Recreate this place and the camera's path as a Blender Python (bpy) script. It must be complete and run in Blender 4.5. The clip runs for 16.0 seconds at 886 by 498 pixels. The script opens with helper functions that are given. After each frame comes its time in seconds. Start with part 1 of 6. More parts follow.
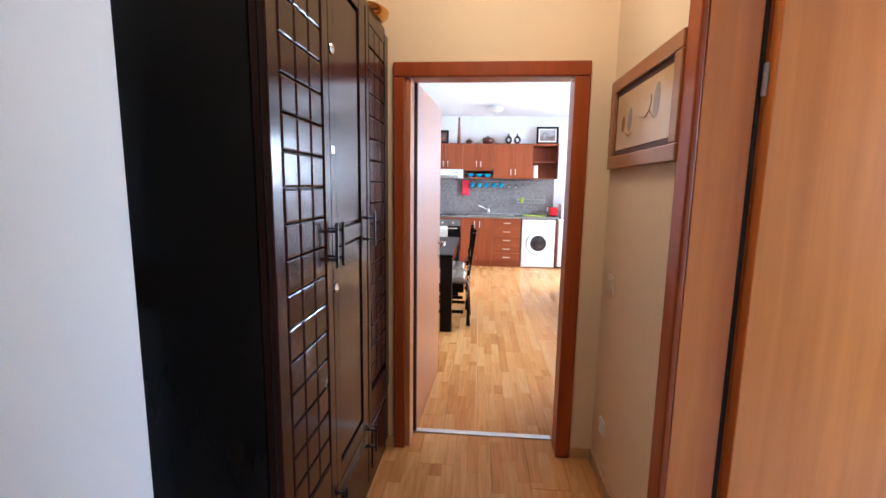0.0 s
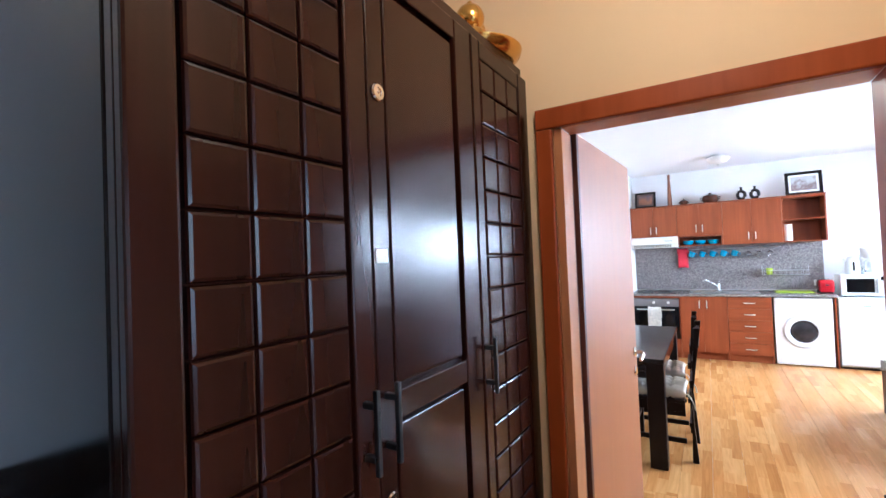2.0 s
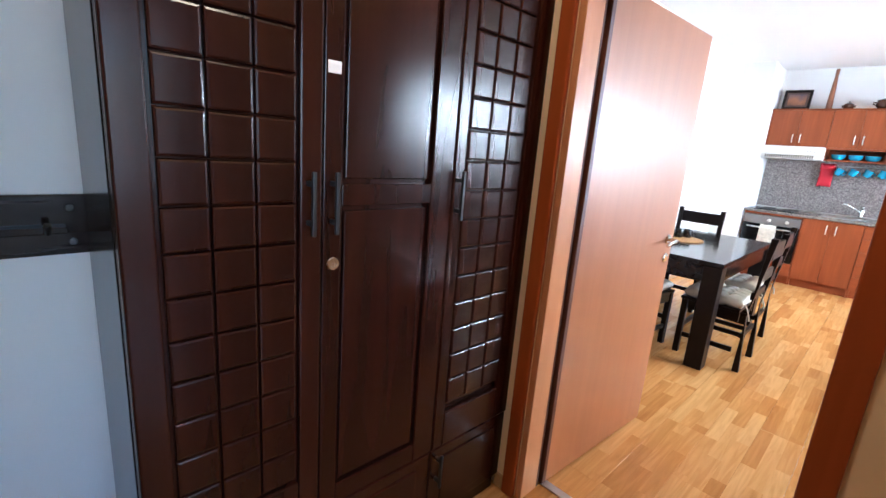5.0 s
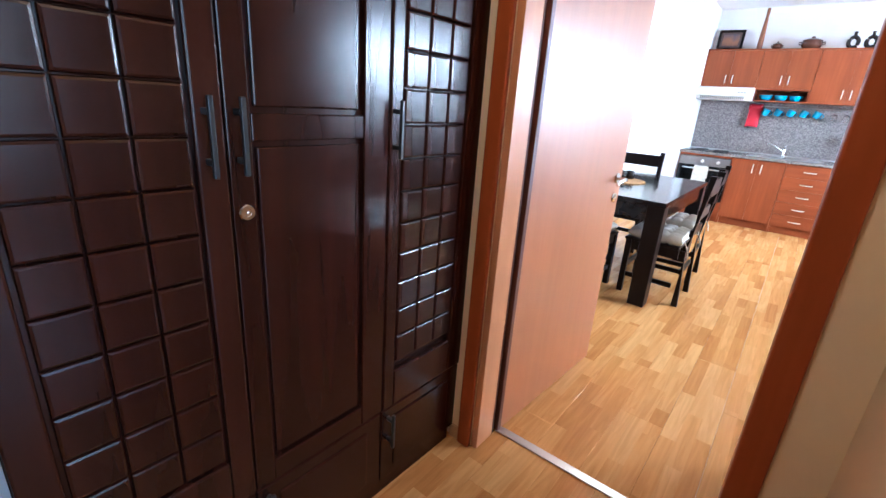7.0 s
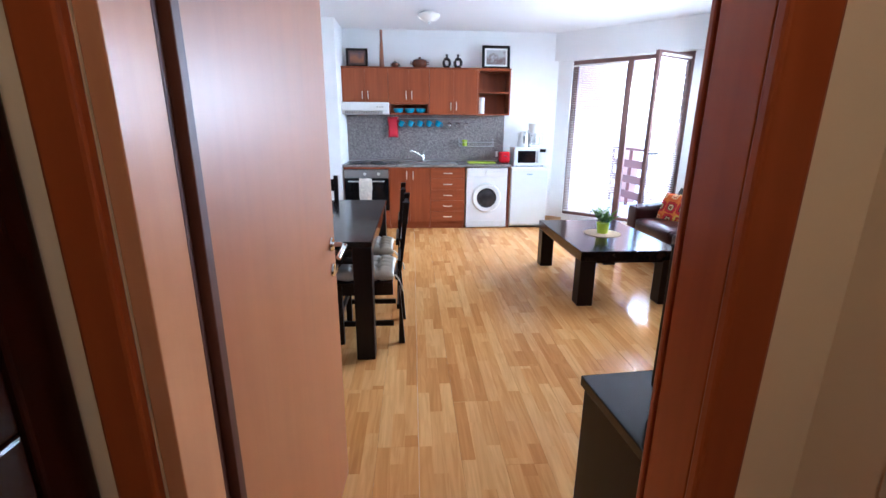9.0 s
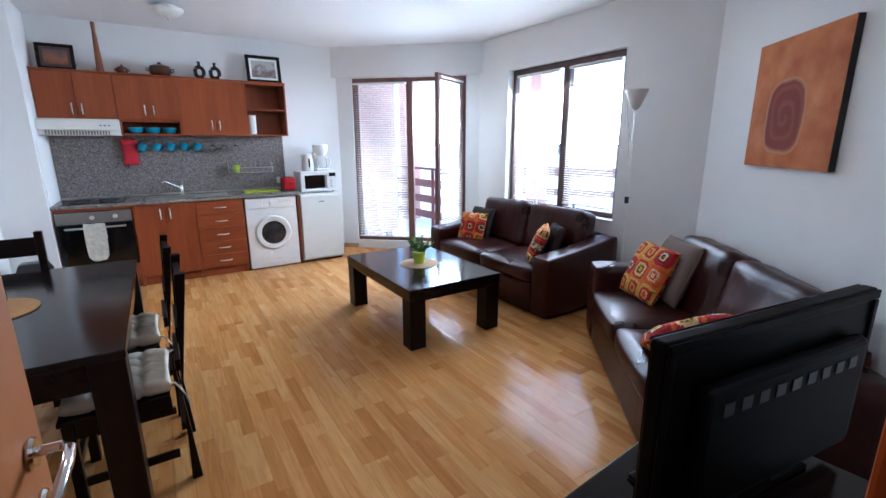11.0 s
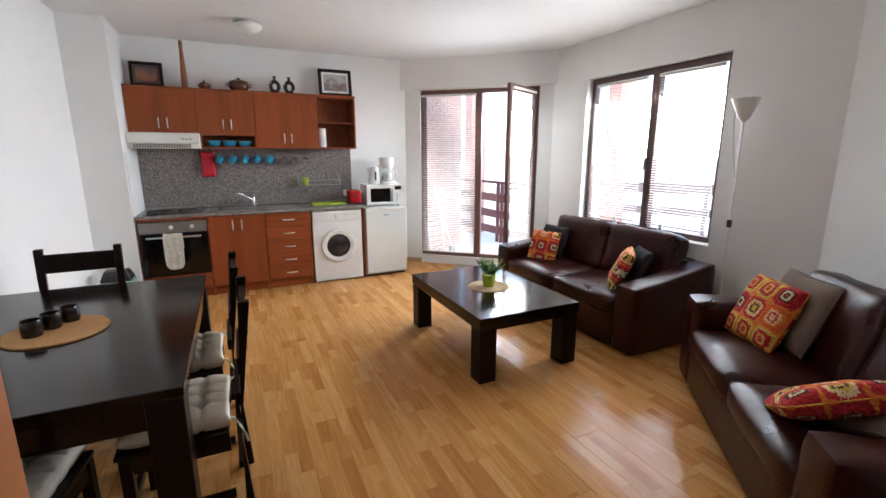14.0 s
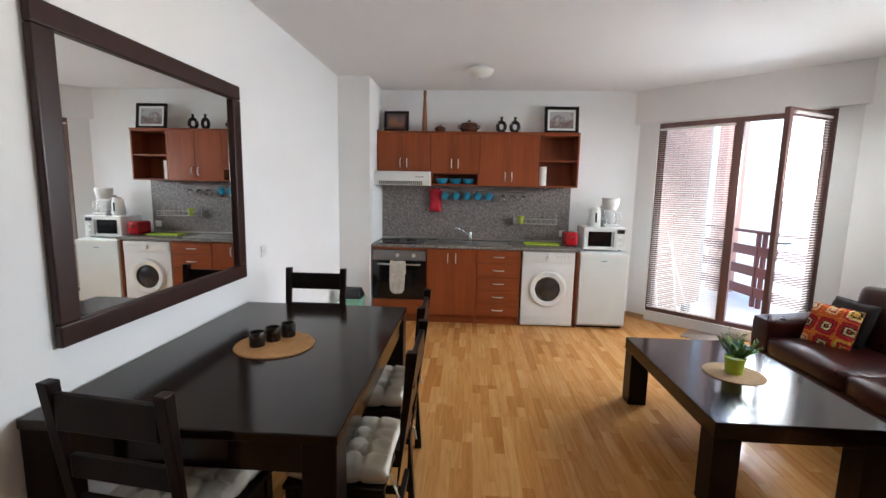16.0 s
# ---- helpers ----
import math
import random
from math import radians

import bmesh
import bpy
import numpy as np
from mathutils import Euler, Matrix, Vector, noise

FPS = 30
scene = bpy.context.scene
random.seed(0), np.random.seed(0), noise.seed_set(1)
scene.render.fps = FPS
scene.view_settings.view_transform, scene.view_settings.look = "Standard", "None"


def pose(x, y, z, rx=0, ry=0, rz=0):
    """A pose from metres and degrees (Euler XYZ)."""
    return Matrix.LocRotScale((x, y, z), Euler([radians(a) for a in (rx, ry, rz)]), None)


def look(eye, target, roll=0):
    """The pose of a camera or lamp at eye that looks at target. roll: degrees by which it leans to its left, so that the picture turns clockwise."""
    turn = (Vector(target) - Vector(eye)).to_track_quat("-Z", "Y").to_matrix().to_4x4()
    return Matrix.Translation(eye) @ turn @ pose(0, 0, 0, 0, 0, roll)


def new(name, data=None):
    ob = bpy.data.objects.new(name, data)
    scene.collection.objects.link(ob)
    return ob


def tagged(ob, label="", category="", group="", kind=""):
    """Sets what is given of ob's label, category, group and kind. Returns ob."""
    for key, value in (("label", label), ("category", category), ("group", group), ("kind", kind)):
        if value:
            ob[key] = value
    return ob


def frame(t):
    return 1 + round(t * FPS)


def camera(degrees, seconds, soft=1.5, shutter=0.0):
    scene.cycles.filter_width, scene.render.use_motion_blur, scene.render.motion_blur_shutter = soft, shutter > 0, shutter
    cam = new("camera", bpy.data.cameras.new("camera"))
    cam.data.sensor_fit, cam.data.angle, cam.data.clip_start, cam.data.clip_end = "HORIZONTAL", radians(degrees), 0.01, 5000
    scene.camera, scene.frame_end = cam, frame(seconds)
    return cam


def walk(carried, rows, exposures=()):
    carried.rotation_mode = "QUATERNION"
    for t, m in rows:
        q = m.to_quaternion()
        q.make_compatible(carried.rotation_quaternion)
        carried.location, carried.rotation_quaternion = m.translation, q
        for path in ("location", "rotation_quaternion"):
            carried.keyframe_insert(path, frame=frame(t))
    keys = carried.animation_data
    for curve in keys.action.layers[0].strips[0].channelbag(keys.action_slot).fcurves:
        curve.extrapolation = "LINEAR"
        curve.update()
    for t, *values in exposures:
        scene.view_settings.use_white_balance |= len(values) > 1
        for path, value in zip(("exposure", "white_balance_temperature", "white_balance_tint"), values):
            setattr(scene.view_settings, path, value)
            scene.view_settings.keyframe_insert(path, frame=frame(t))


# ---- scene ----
cam = camera(90.2, 16.0)
PATH = [
    (0, (-0.003, 0.006, 1.455), (-0.167, 1.978, 1.17), 0.8),
    (0.5, (-0.042, 0.215, 1.481), (-0.282, 2.193, 1.306), 0.3),
    (1, (-0.078, 0.45, 1.521), (-0.506, 2.401, 1.42), -0.6),
    (1.5, (-0.017, 0.645, 1.551), (-0.826, 2.474, 1.507), -2.3),
    (2, (0.044, 0.793, 1.556), (-0.985, 2.507, 1.601), -2.3),
    (2.5, (0.071, 0.923, 1.556), (-1.129, 2.519, 1.678), -1.5),
    (3, (0.124, 1.007, 1.543), (-1.283, 2.421, 1.681), -1.2),
    (3.5, (0.265, 0.987, 1.483), (-1.234, 2.309, 1.439), 0.7),
    (4, (0.395, 0.935, 1.439), (-1.089, 2.256, 1.211), 2.0),
    (4.5, (0.464, 0.911, 1.405), (-1.01, 2.235, 1.131), 2.5),
    (4.7, (0.465, 0.903, 1.413), (-0.977, 2.241, 1.053), 3.7),
    (7, (0.38, 1.014, 1.351), (-0.783, 2.509, 0.71), 4.0),
    (7.5, (0.176, 1.143, 1.374), (-0.461, 2.938, 0.764), 1.4),
    (8, (0.075, 1.255, 1.402), (-0.14, 3.15, 0.799), 1.7),
    (8.5, (0.034, 1.45, 1.422), (-0.014, 3.362, 0.836), 0.6),
    (9, (-0.013, 1.709, 1.449), (0.119, 3.63, 0.91), 0.4),
    (9.5, (-0.069, 1.911, 1.433), (0.38, 3.786, 0.902), 0.5),
    (10, (-0.104, 2.065, 1.495), (0.721, 3.81, 0.969), -1.2),
    (12.5, (-0.028, 2.674, 1.53), (1.095, 4.266, 1.079), 0.2),
    (13, (-0.021, 2.656, 1.547), (1.122, 4.235, 1.098), 0.4),
    (13.5, (-0.038, 2.665, 1.536), (1.083, 4.264, 1.102), 0.5),
    (14, (-0.047, 2.677, 1.543), (0.783, 4.446, 1.119), -0.0),
    (14.5, (-0.031, 2.754, 1.543), (0.464, 4.649, 1.138), -0.3),
    (15, (0.026, 2.909, 1.551), (0.331, 4.862, 1.246), -1.0),
    (15.5, (0.081, 2.98, 1.561), (0.158, 4.961, 1.293), 0.5),
    (16, (0.134, 2.992, 1.559), (0.018, 4.971, 1.288), 1.1),
]
EXPOSURE = [(0, 3.68, 5150, 9), (1.5, 3.6, 4950, 8), (3, 3.65, 5300, 9), (4.5, 3.68, 5400, 8), (7.5, 3.9, 4850, 7), (8, 3.58, 4800, 7), (8.5, 3.36, 4900, 8), (9, 3.03, 4950, 9), (9.5, 2.72, 4950, 8), (10.2, 2.42, 4780, 6), (12.5, 2.26, 6100, 9), (14.5, 2.04, 6150, 9), (15.2, 1.84, 6200, 9), (15.6, 1.9, 6200, 9), (16, 2.02, 6150, 8)]
walk(cam, [(t, look(eye, target, roll)) for t, eye, target, roll in PATH], EXPOSURE)

# plan of the flat, in metres
HALL_X0, HALL_X1, HALL_Y0 = -0.62, 0.63, -1.6
DOOR_Y0, DOOR_Y1 = 2.285, 2.455
LIV_X0, LIV_X1, KIT_Y, CEIL = -1.345, 3.62, 8.60, 2.755
NICHE_X, COL_Y = -0.99, 7.93
BAL_A, BAL_B = Vector((2.16, 8.60, 0)), Vector((3.62, 7.27, 0))
ART_C, ART_D = Vector((3.62, 4.28, 0)), Vector((2.075, 2.455, 0))

# ---- world and light ----
world = bpy.data.worlds.new("overcast_sky")
scene.world = world
world.use_nodes = True
wn = world.node_tree.nodes
sky = wn.new("ShaderNodeTexSky")
sky.sky_type, sky.sun_disc = "NISHITA", False
sky.sun_elevation, sky.sun_rotation = radians(48), radians(200)
sky.air_density, sky.dust_density = 1.0, 1.5
wn["Background"].inputs["Strength"].default_value = 0.15
world.node_tree.links.new(sky.outputs["Color"], wn["Background"].inputs["Color"])


def lamp(name, kind, matrix, energy, colour, **more):
    data = bpy.data.lights.new(name, kind)
    data.energy, data.color = energy, colour
    for key, value in more.items():
        if key == "size":
            data.shape, data.size, data.size_y = "RECTANGLE", value[0], value[1]
        if key == "angle":
            data.angle = value
        if key == "radius":
            data.shadow_soft_size = value
    ob = new(name, data)
    ob.matrix_world = matrix
    return ob


lamp("sun", "SUN", look((-6, -6, 14), (4, 8, 0)), 1.0, (1.0, 0.96, 0.9), angle=radians(12))
# sky light in the upper part of the openings
lamp("window_daylight", "AREA", pose(3.89, 5.895, 1.84, 0, 52, 0), 22.5, (0.94, 0.97, 1.0), size=(0.9, 1.48))
lamp("balcony_daylight", "AREA", pose(3.68, 8.08, 1.79, 0, 42, 48), 19, (0.94, 0.97, 1.0), size=(0.9, 0.62))
lamp("side_room_daylight", "AREA", pose(3.3, 0.5, 1.55, 0, 85, 0), 1.4, (0.72, 0.87, 1.0), size=(1.4, 1.7))
# lit ceiling lamps
lamp("dining_lamp_light", "POINT", pose(-0.43, 4.70, 2.58), 0.75, (1.0, 0.80, 0.58), radius=0.1)
lamp("hall_lamp_light", "POINT", pose(0.1, 1.45, 2.53), 0.78, (1.0, 0.78, 0.53), radius=0.1)


# ---- materials ----
def shader(name, rough=0.5, metal=0.0, spec=0.5, coat=0.0):
    mat = bpy.data.materials.new(name)
    mat.use_nodes = True
    b = mat.node_tree.nodes["Principled BSDF"]
    b.inputs["Roughness"].default_value = rough
    b.inputs["Metallic"].default_value = metal
    b.inputs["Specular IOR Level"].default_value = spec
    b.inputs["Coat Weight"].default_value = coat
    b.inputs["Coat Roughness"].default_value = 0.12
    return mat, mat.node_tree.nodes, mat.node_tree.links, b


def mapped(n, l, stretch, space="Object"):
    tc, mp = n.new("ShaderNodeTexCoord"), n.new("ShaderNodeMapping")
    mp.inputs["Scale"].default_value = stretch
    l.new(tc.outputs[space], mp.inputs["Vector"])
    return mp.outputs["Vector"]


def noise_at(n, l, vec, scale, detail=4.0, dist=0.0):
    t = n.new("ShaderNodeTexNoise")
    t.inputs["Scale"].default_value, t.inputs["Detail"].default_value, t.inputs["Distortion"].default_value = scale, detail, dist
    l.new(vec, t.inputs["Vector"])
    return t.outputs["Fac"]


def ramp(n, l, fac, stops):
    r = n.new("ShaderNodeValToRGB")
    while len(r.color_ramp.elements) < len(stops):
        r.color_ramp.elements.new(0.5)
    for e, (p, c) in zip(r.color_ramp.elements, stops):
        e.position, e.color = p, (*c, 1)
    l.new(fac, r.inputs["Fac"])
    return r.outputs["Color"]


def mixed(n, l, a, b, fac, mode="MIX"):
    m = n.new("ShaderNodeMix")
    m.data_type, m.blend_type = "RGBA", mode
    for sock, val in ((m.inputs[6], a), (m.inputs[7], b), (m.inputs[0], fac)):
        if isinstance(val, (int, float)):
            sock.default_value = val
        elif isinstance(val, tuple):
            sock.default_value = (*val, 1)
        else:
            l.new(val, sock)
    return m.outputs[2]


def bump(n, l, b, height, strength, distance=0.002):
    k = n.new("ShaderNodeBump")
    k.inputs["Strength"].default_value, k.inputs["Distance"].default_value = strength, distance
    l.new(height, k.inputs["Height"])
    l.new(k.outputs["Normal"], b.inputs["Normal"])


def rough_from(n, l, b, fac, lo, hi):
    r = n.new("ShaderNodeMapRange")
    r.inputs["To Min"].default_value, r.inputs["To Max"].default_value = lo, hi
    l.new(fac, r.inputs["Value"])
    l.new(r.outputs["Result"], b.inputs["Roughness"])


def scaled(c, k):
    return tuple(min(1.0, v * k) for v in c)


def plain(name, colour, rough=0.5, metal=0.0, vary=0.12, scale=6.0, relief=0.1, fine=90.0, spec=0.5, coat=0.0):
    """A surface of one colour with faint blotches, fine grain and uneven gloss."""
    mat, n, l, b = shader(name, rough, metal, spec, coat)
    v = mapped(n, l, (1, 1, 1))
    big = noise_at(n, l, v, scale, 3)
    small = noise_at(n, l, v, fine, 3)
    l.new(ramp(n, l, big, [(0.25, scaled(colour, 1 - vary)), (0.75, scaled(colour, 1 + vary))]), b.inputs["Base Color"])
    rough_from(n, l, b, big, max(0.02, rough - 0.06), min(1, rough + 0.06))
    if relief:
        bump(n, l, b, small, relief, 0.001)
    return mat


def wood(name, dark, light, rough=0.35, along="z", coat=0.0, relief=0.08, fine=1.0, spec=0.5):
    """Wood grain that runs along one axis of the thing."""
    mat, n, l, b = shader(name, rough, 0, spec, coat)
    stretch = {"x": (0.06, 1, 1), "y": (1, 0.06, 1), "z": (1, 1, 0.06)}[along]
    v = mapped(n, l, stretch)
    streak = noise_at(n, l, v, 22 * fine, 6, 0.6)
    broad = noise_at(n, l, v, 5 * fine, 3, 1.2)
    pores = noise_at(n, l, v, 160 * fine, 2)
    mid = tuple((p + q) / 2 for p, q in zip(dark, light))
    c = ramp(n, l, streak, [(0.3, dark), (0.52, mid), (0.72, light)])
    c2 = ramp(n, l, broad, [(0.3, scaled(mid, 0.8)), (0.7, scaled(light, 1.02))])
    c3 = mixed(n, l, c, c2, 0.45)
    rnd = n.new("ShaderNodeObjectInfo")
    tint = ramp(n, l, rnd.outputs["Random"], [(0.0, (0.93, 0.93, 0.93)), (1.0, (1.05, 1.05, 1.05))])
    l.new(mixed(n, l, c3, tint, 1.0, "MULTIPLY"), b.inputs["Base Color"])
    rough_from(n, l, b, broad, max(0.03, rough - 0.03), rough + 0.04)
    bump(n, l, b, pores, relief, 0.0008)
    return mat


def glass(name, tint=(1, 1, 1), rough=0.0):
    mat, n, l, b = shader(name, rough, 0, 0.5)
    b.inputs["Base Color"].default_value = (*tint, 1)
    b.inputs["Transmission Weight"].default_value = 1.0
    b.inputs["IOR"].default_value = 1.45
    return mat


M_WALL = plain("white_wall_paint", (0.80, 0.80, 0.79), 0.75, vary=0.025, scale=1.3, relief=0.12, fine=160)
M_CREAM = plain("cream_wall_paint", (0.78, 0.575, 0.35), 0.75, vary=0.03, scale=1.3, relief=0.12, fine=160)
M_CEIL = plain("ceiling_paint", (0.82, 0.82, 0.82), 0.8, vary=0.02, scale=1.0, relief=0.1, fine=140)
M_CHERRY = wood("cherry_veneer", (0.20, 0.042, 0.012), (0.33, 0.082, 0.024), 0.38, "z", 0.0, 0.05, 1.0, 0.3)
M_CHERRY_H = wood("cherry_veneer_level", (0.20, 0.042, 0.012), (0.33, 0.082, 0.024), 0.38, "x", 0.0, 0.05, 1.0, 0.3)
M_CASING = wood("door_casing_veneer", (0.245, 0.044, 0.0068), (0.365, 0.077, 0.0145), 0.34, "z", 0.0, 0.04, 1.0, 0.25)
M_LEAF = wood("door_leaf_veneer", (0.355, 0.120, 0.041), (0.405, 0.148, 0.055), 0.36, "z", 0.0, 0.02, 1.0, 0.55)
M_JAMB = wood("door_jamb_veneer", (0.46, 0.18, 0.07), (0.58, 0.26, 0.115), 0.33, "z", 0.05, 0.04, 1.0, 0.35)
M_SIDE = wood("side_door_veneer", (0.54, 0.148, 0.021), (0.72, 0.24, 0.045), 0.28, "z", 0.0, 0.04, 1.0, 0.3)
M_DARK = wood("dark_stained_wood", (0.0095, 0.0052, 0.0045), (0.0145, 0.0082, 0.007), 0.13, "y", 0.0, 0.02, 1.0, 0.29)
M_DARKZ = wood("dark_stained_upright_wood", (0.0085, 0.0048, 0.0042), (0.0135, 0.0076, 0.0065), 0.30, "z", 0.0, 0.03, 1.0, 0.14)
M_WARD = wood("mahogany_stained_wardrobe_wood", (0.0085, 0.0026, 0.0018), (0.034, 0.0088, 0.0048), 0.19, "z", 0.0, 0.03, 0.6, 0.27)
M_WARDS = wood("black_stained_wardrobe_side", (0.007, 0.0055, 0.0055), (0.011, 0.008, 0.0075), 0.17, "z", 0.0, 0.03, 1.0, 0.2)
M_BLACK = plain("black_metal", (0.012, 0.012, 0.012), 0.4, vary=0.2)
M_BLACKP = plain("black_plastic", (0.010, 0.010, 0.011), 0.33, vary=0.2)
M_STEEL = plain("brushed_steel", (0.55, 0.55, 0.54), 0.3, 1.0, 0.06, 4, 0.06)
M_CHROME = plain("chrome", (0.75, 0.75, 0.75), 0.1, 1.0, 0.03, 4, 0.0)
M_WHITE = plain("white_enamel", (0.78, 0.78, 0.77), 0.3, vary=0.02, relief=0.02)
M_WHITEP = plain("white_plastic", (0.76, 0.76, 0.73), 0.38, vary=0.03, relief=0.03)
M_FRIDGE = plain("fridge_enamel", (0.70, 0.735, 0.71), 0.35, vary=0.02, relief=0.04)


# ---- building helpers ----
def bm_boxes(items, bev=0.0, seg=2):
    bm = bmesh.new()
    for x0, x1, y0, y1, z0, z1 in items:
        r = bmesh.ops.create_cube(bm, size=1.0)
        for v in r["verts"]:
            v.co = Vector(((x0 + x1) / 2 + v.co.x * (x1 - x0), (y0 + y1) / 2 + v.co.y * (y1 - y0), (z0 + z1) / 2 + v.co.z * (z1 - z0)))
    if bev:
        bmesh.ops.bevel(bm, geom=bm.edges[:], offset=bev, segments=seg, affect="EDGES", profile=0.5)
    return bm


def bm_box(x0, x1, y0, y1, z0, z1, bev=0.0, seg=2):
    return bm_boxes([(x0, x1, y0, y1, z0, z1)], bev, seg)


def bm_prism(points, z0, z1):
    bm = bmesh.new()
    lo = [bm.verts.new((x, y, z0)) for x, y in points]
    hi = [bm.verts.new((x, y, z1)) for x, y in points]
    bm.faces.new(lo[::-1])
    bm.faces.new(hi)
    for i in range(len(points)):
        j = (i + 1) % len(points)
        bm.faces.new((lo[i], lo[j], hi[j], hi[i]))
    bmesh.ops.recalc_face_normals(bm, faces=bm.faces[:])
    return bm


def bm_lathe(profile, seg=24):
    """Turn a profile of (radius, height) round the upright axis."""
    bm = bmesh.new()
    rings = []
    for r, z in profile:
        rings.append([bm.verts.new((r * math.cos(2 * math.pi * i / seg), r * math.sin(2 * math.pi * i / seg), z)) for i in range(seg)] if r > 1e-5 else [bm.verts.new((0, 0, z))])
    for a, b in zip(rings, rings[1:]):
        for i in range(seg):
            j = (i + 1) % seg
            loop = [a[i % len(a)], a[j % len(a)], b[j % len(b)], b[i % len(b)]]
            loop = list(dict.fromkeys(loop))
            if len(loop) > 2:
                bm.faces.new(loop)
    bmesh.ops.recalc_face_normals(bm, faces=bm.faces[:])
    return bm


def bm_tube(points, r, seg=8):
    """A round rod bent through the points."""
    bm = bmesh.new()
    pts = [Vector(p) for p in points]
    rings = []
    for i, p in enumerate(pts):
        d = (pts[min(i + 1, len(pts) - 1)] - pts[max(i - 1, 0)]).normalized()
        side = d.cross(Vector((0, 0, 1)) if abs(d.z) < 0.9 else Vector((1, 0, 0))).normalized()
        up = side.cross(d)
        rings.append([bm.verts.new(p + r * (math.cos(2 * math.pi * k / seg) * side + math.sin(2 * math.pi * k / seg) * up)) for k in range(seg)])
    for a, b in zip(rings, rings[1:]):
        for k in range(seg):
            bm.faces.new((a[k], a[(k + 1) % seg], b[(k + 1) % seg], b[k]))
    bm.faces.new(rings[0])
    bm.faces.new(rings[-1])
    bmesh.ops.recalc_face_normals(bm, faces=bm.faces[:])
    return bm


def bm_pillow(w, h, t, res=16, edge=0.45, tufts=(), pucker=0.0):
    """A stuffed cushion lying flat: w by h, t thick, with drawn-in tufts."""
    bm = bmesh.new()
    for side in (1, -1):
        g = []
        for i in range(res + 1):
            row = []
            for j in range(res + 1):
                u, v = 2 * i / res - 1, 2 * j / res - 1
                k = max(0.0, (1 - abs(u) ** 3.2) * (1 - abs(v) ** 3.2)) ** edge
                z = side * t / 2 * (0.12 + 0.88 * k)
                for a, b in tufts:
                    z -= side * t * 0.15 * (math.exp(-(u - a) ** 2 / 0.0022) + math.exp(-(v - b) ** 2 / 0.0022)) * k / 3
                    z -= side * t * 0.36 * math.exp(-((u - a) ** 2 + (v - b) ** 2) / 0.010)
                pull = 1 - 0.05 * (1 - abs(u * v)) * (1 - k)
                z += pucker * noise.noise(Vector((u * 3, v * 3, side * 2.0 + w * 9)))
                row.append(bm.verts.new((w / 2 * u * pull, h / 2 * v * pull, z)))
            g.append(row)
        for i in range(res):
            for j in range(res):
                q = (g[i][j], g[i + 1][j], g[i + 1][j + 1], g[i][j + 1])
                bm.faces.new(q if side > 0 else q[::-1])
    bmesh.ops.remove_doubles(bm, verts=bm.verts[:], dist=0.0005)
    bd = [e for e in bm.edges if len(e.link_faces) == 1]
    if bd:
        bmesh.ops.bridge_loops(bm, edges=bd)
    bmesh.ops.recalc_face_normals(bm, faces=bm.faces[:])
    return bm


def mesh_of(name, bm, mat, smooth=None):
    me = bpy.data.meshes.new(name)
    bm.to_mesh(me)
    bm.free()
    me.materials.append(mat)
    if smooth is not None:
        me.polygons.foreach_set("use_smooth", [True] * len(me.polygons))
        me.set_sharp_from_angle(angle=radians(smooth))
    return me


def part(name, bm, mat, parent, label="", smooth=None, at=None):
    ob = new(name, mesh_of(name, bm, mat, smooth))
    ob.parent = parent
    if at is not None:
        ob.matrix_basis = at
    return tagged(ob, label=label)


def thing(name, label, category, at=None, group=""):
    ob = new(name)
    ob.empty_display_size = 0.1
    if at is not None:
        ob.matrix_basis = at
    return tagged(ob, label, category, group)


def solid(name, bm, mat, label, category, kind="structure", smooth=None, at=None, group=""):
    ob = new(name, mesh_of(name, bm, mat, smooth))
    if at is not None:
        ob.matrix_basis = at
    return tagged(ob, label, category, group, kind)


def wall_frame(a, b):
    """A frame at a with x along the wall towards b, and y to the left of it."""
    return pose(a.x, a.y, 0, 0, 0, math.degrees(math.atan2(b.y - a.y, b.x - a.x)))


# ---- shell ----
solid("floor", bm_prism([(-1.6, -1.9), (3.6, -1.9), (3.6, 4.2), (3.95, 4.2), (3.95, 7.35), (2.3, 8.86), (-1.6, 8.86)], -0.2, -0.012), M_WALL, "laminate-covered floor of the hall and living room", "floor")
solid("ceiling", bm_prism([(-1.6, -1.9), (3.6, -1.9), (3.6, 4.2), (3.95, 4.2), (3.95, 7.35), (2.3, 8.86), (-1.6, 8.86)], CEIL, CEIL + 0.2), M_CEIL, "plain white painted ceiling", "ceiling")
solid("wall_west", bm_boxes([(-1.52, LIV_X0, DOOR_Y0, COL_Y, 0, CEIL), (-1.52, NICHE_X, COL_Y, KIT_Y, 0, CEIL)]), M_WALL, "white painted wall with a kitchen niche return", "wall")
solid("wall_north", bm_box(-1.52, 2.16, KIT_Y, 8.80, 0, CEIL), M_WALL, "white painted wall behind the kitchen", "wall")
WX0, WX1, WZ0, WZ1 = 5.09, 6.70, 0.75, 2.347
solid("wall_east", bm_boxes([(3.62, 3.92, 4.05, WX0, 0, CEIL), (3.62, 3.92, WX1, 7.27, 0, CEIL), (3.62, 3.92, WX0, WX1, 0, WZ0), (3.62, 3.92, WX0, WX1, WZ1, CEIL)]), M_WALL, "white painted wall round the large window", "wall")
BAL = wall_frame(BAL_A, BAL_B)
BL = (BAL_B - BAL_A).length
FRAME_Z0 = 0.118
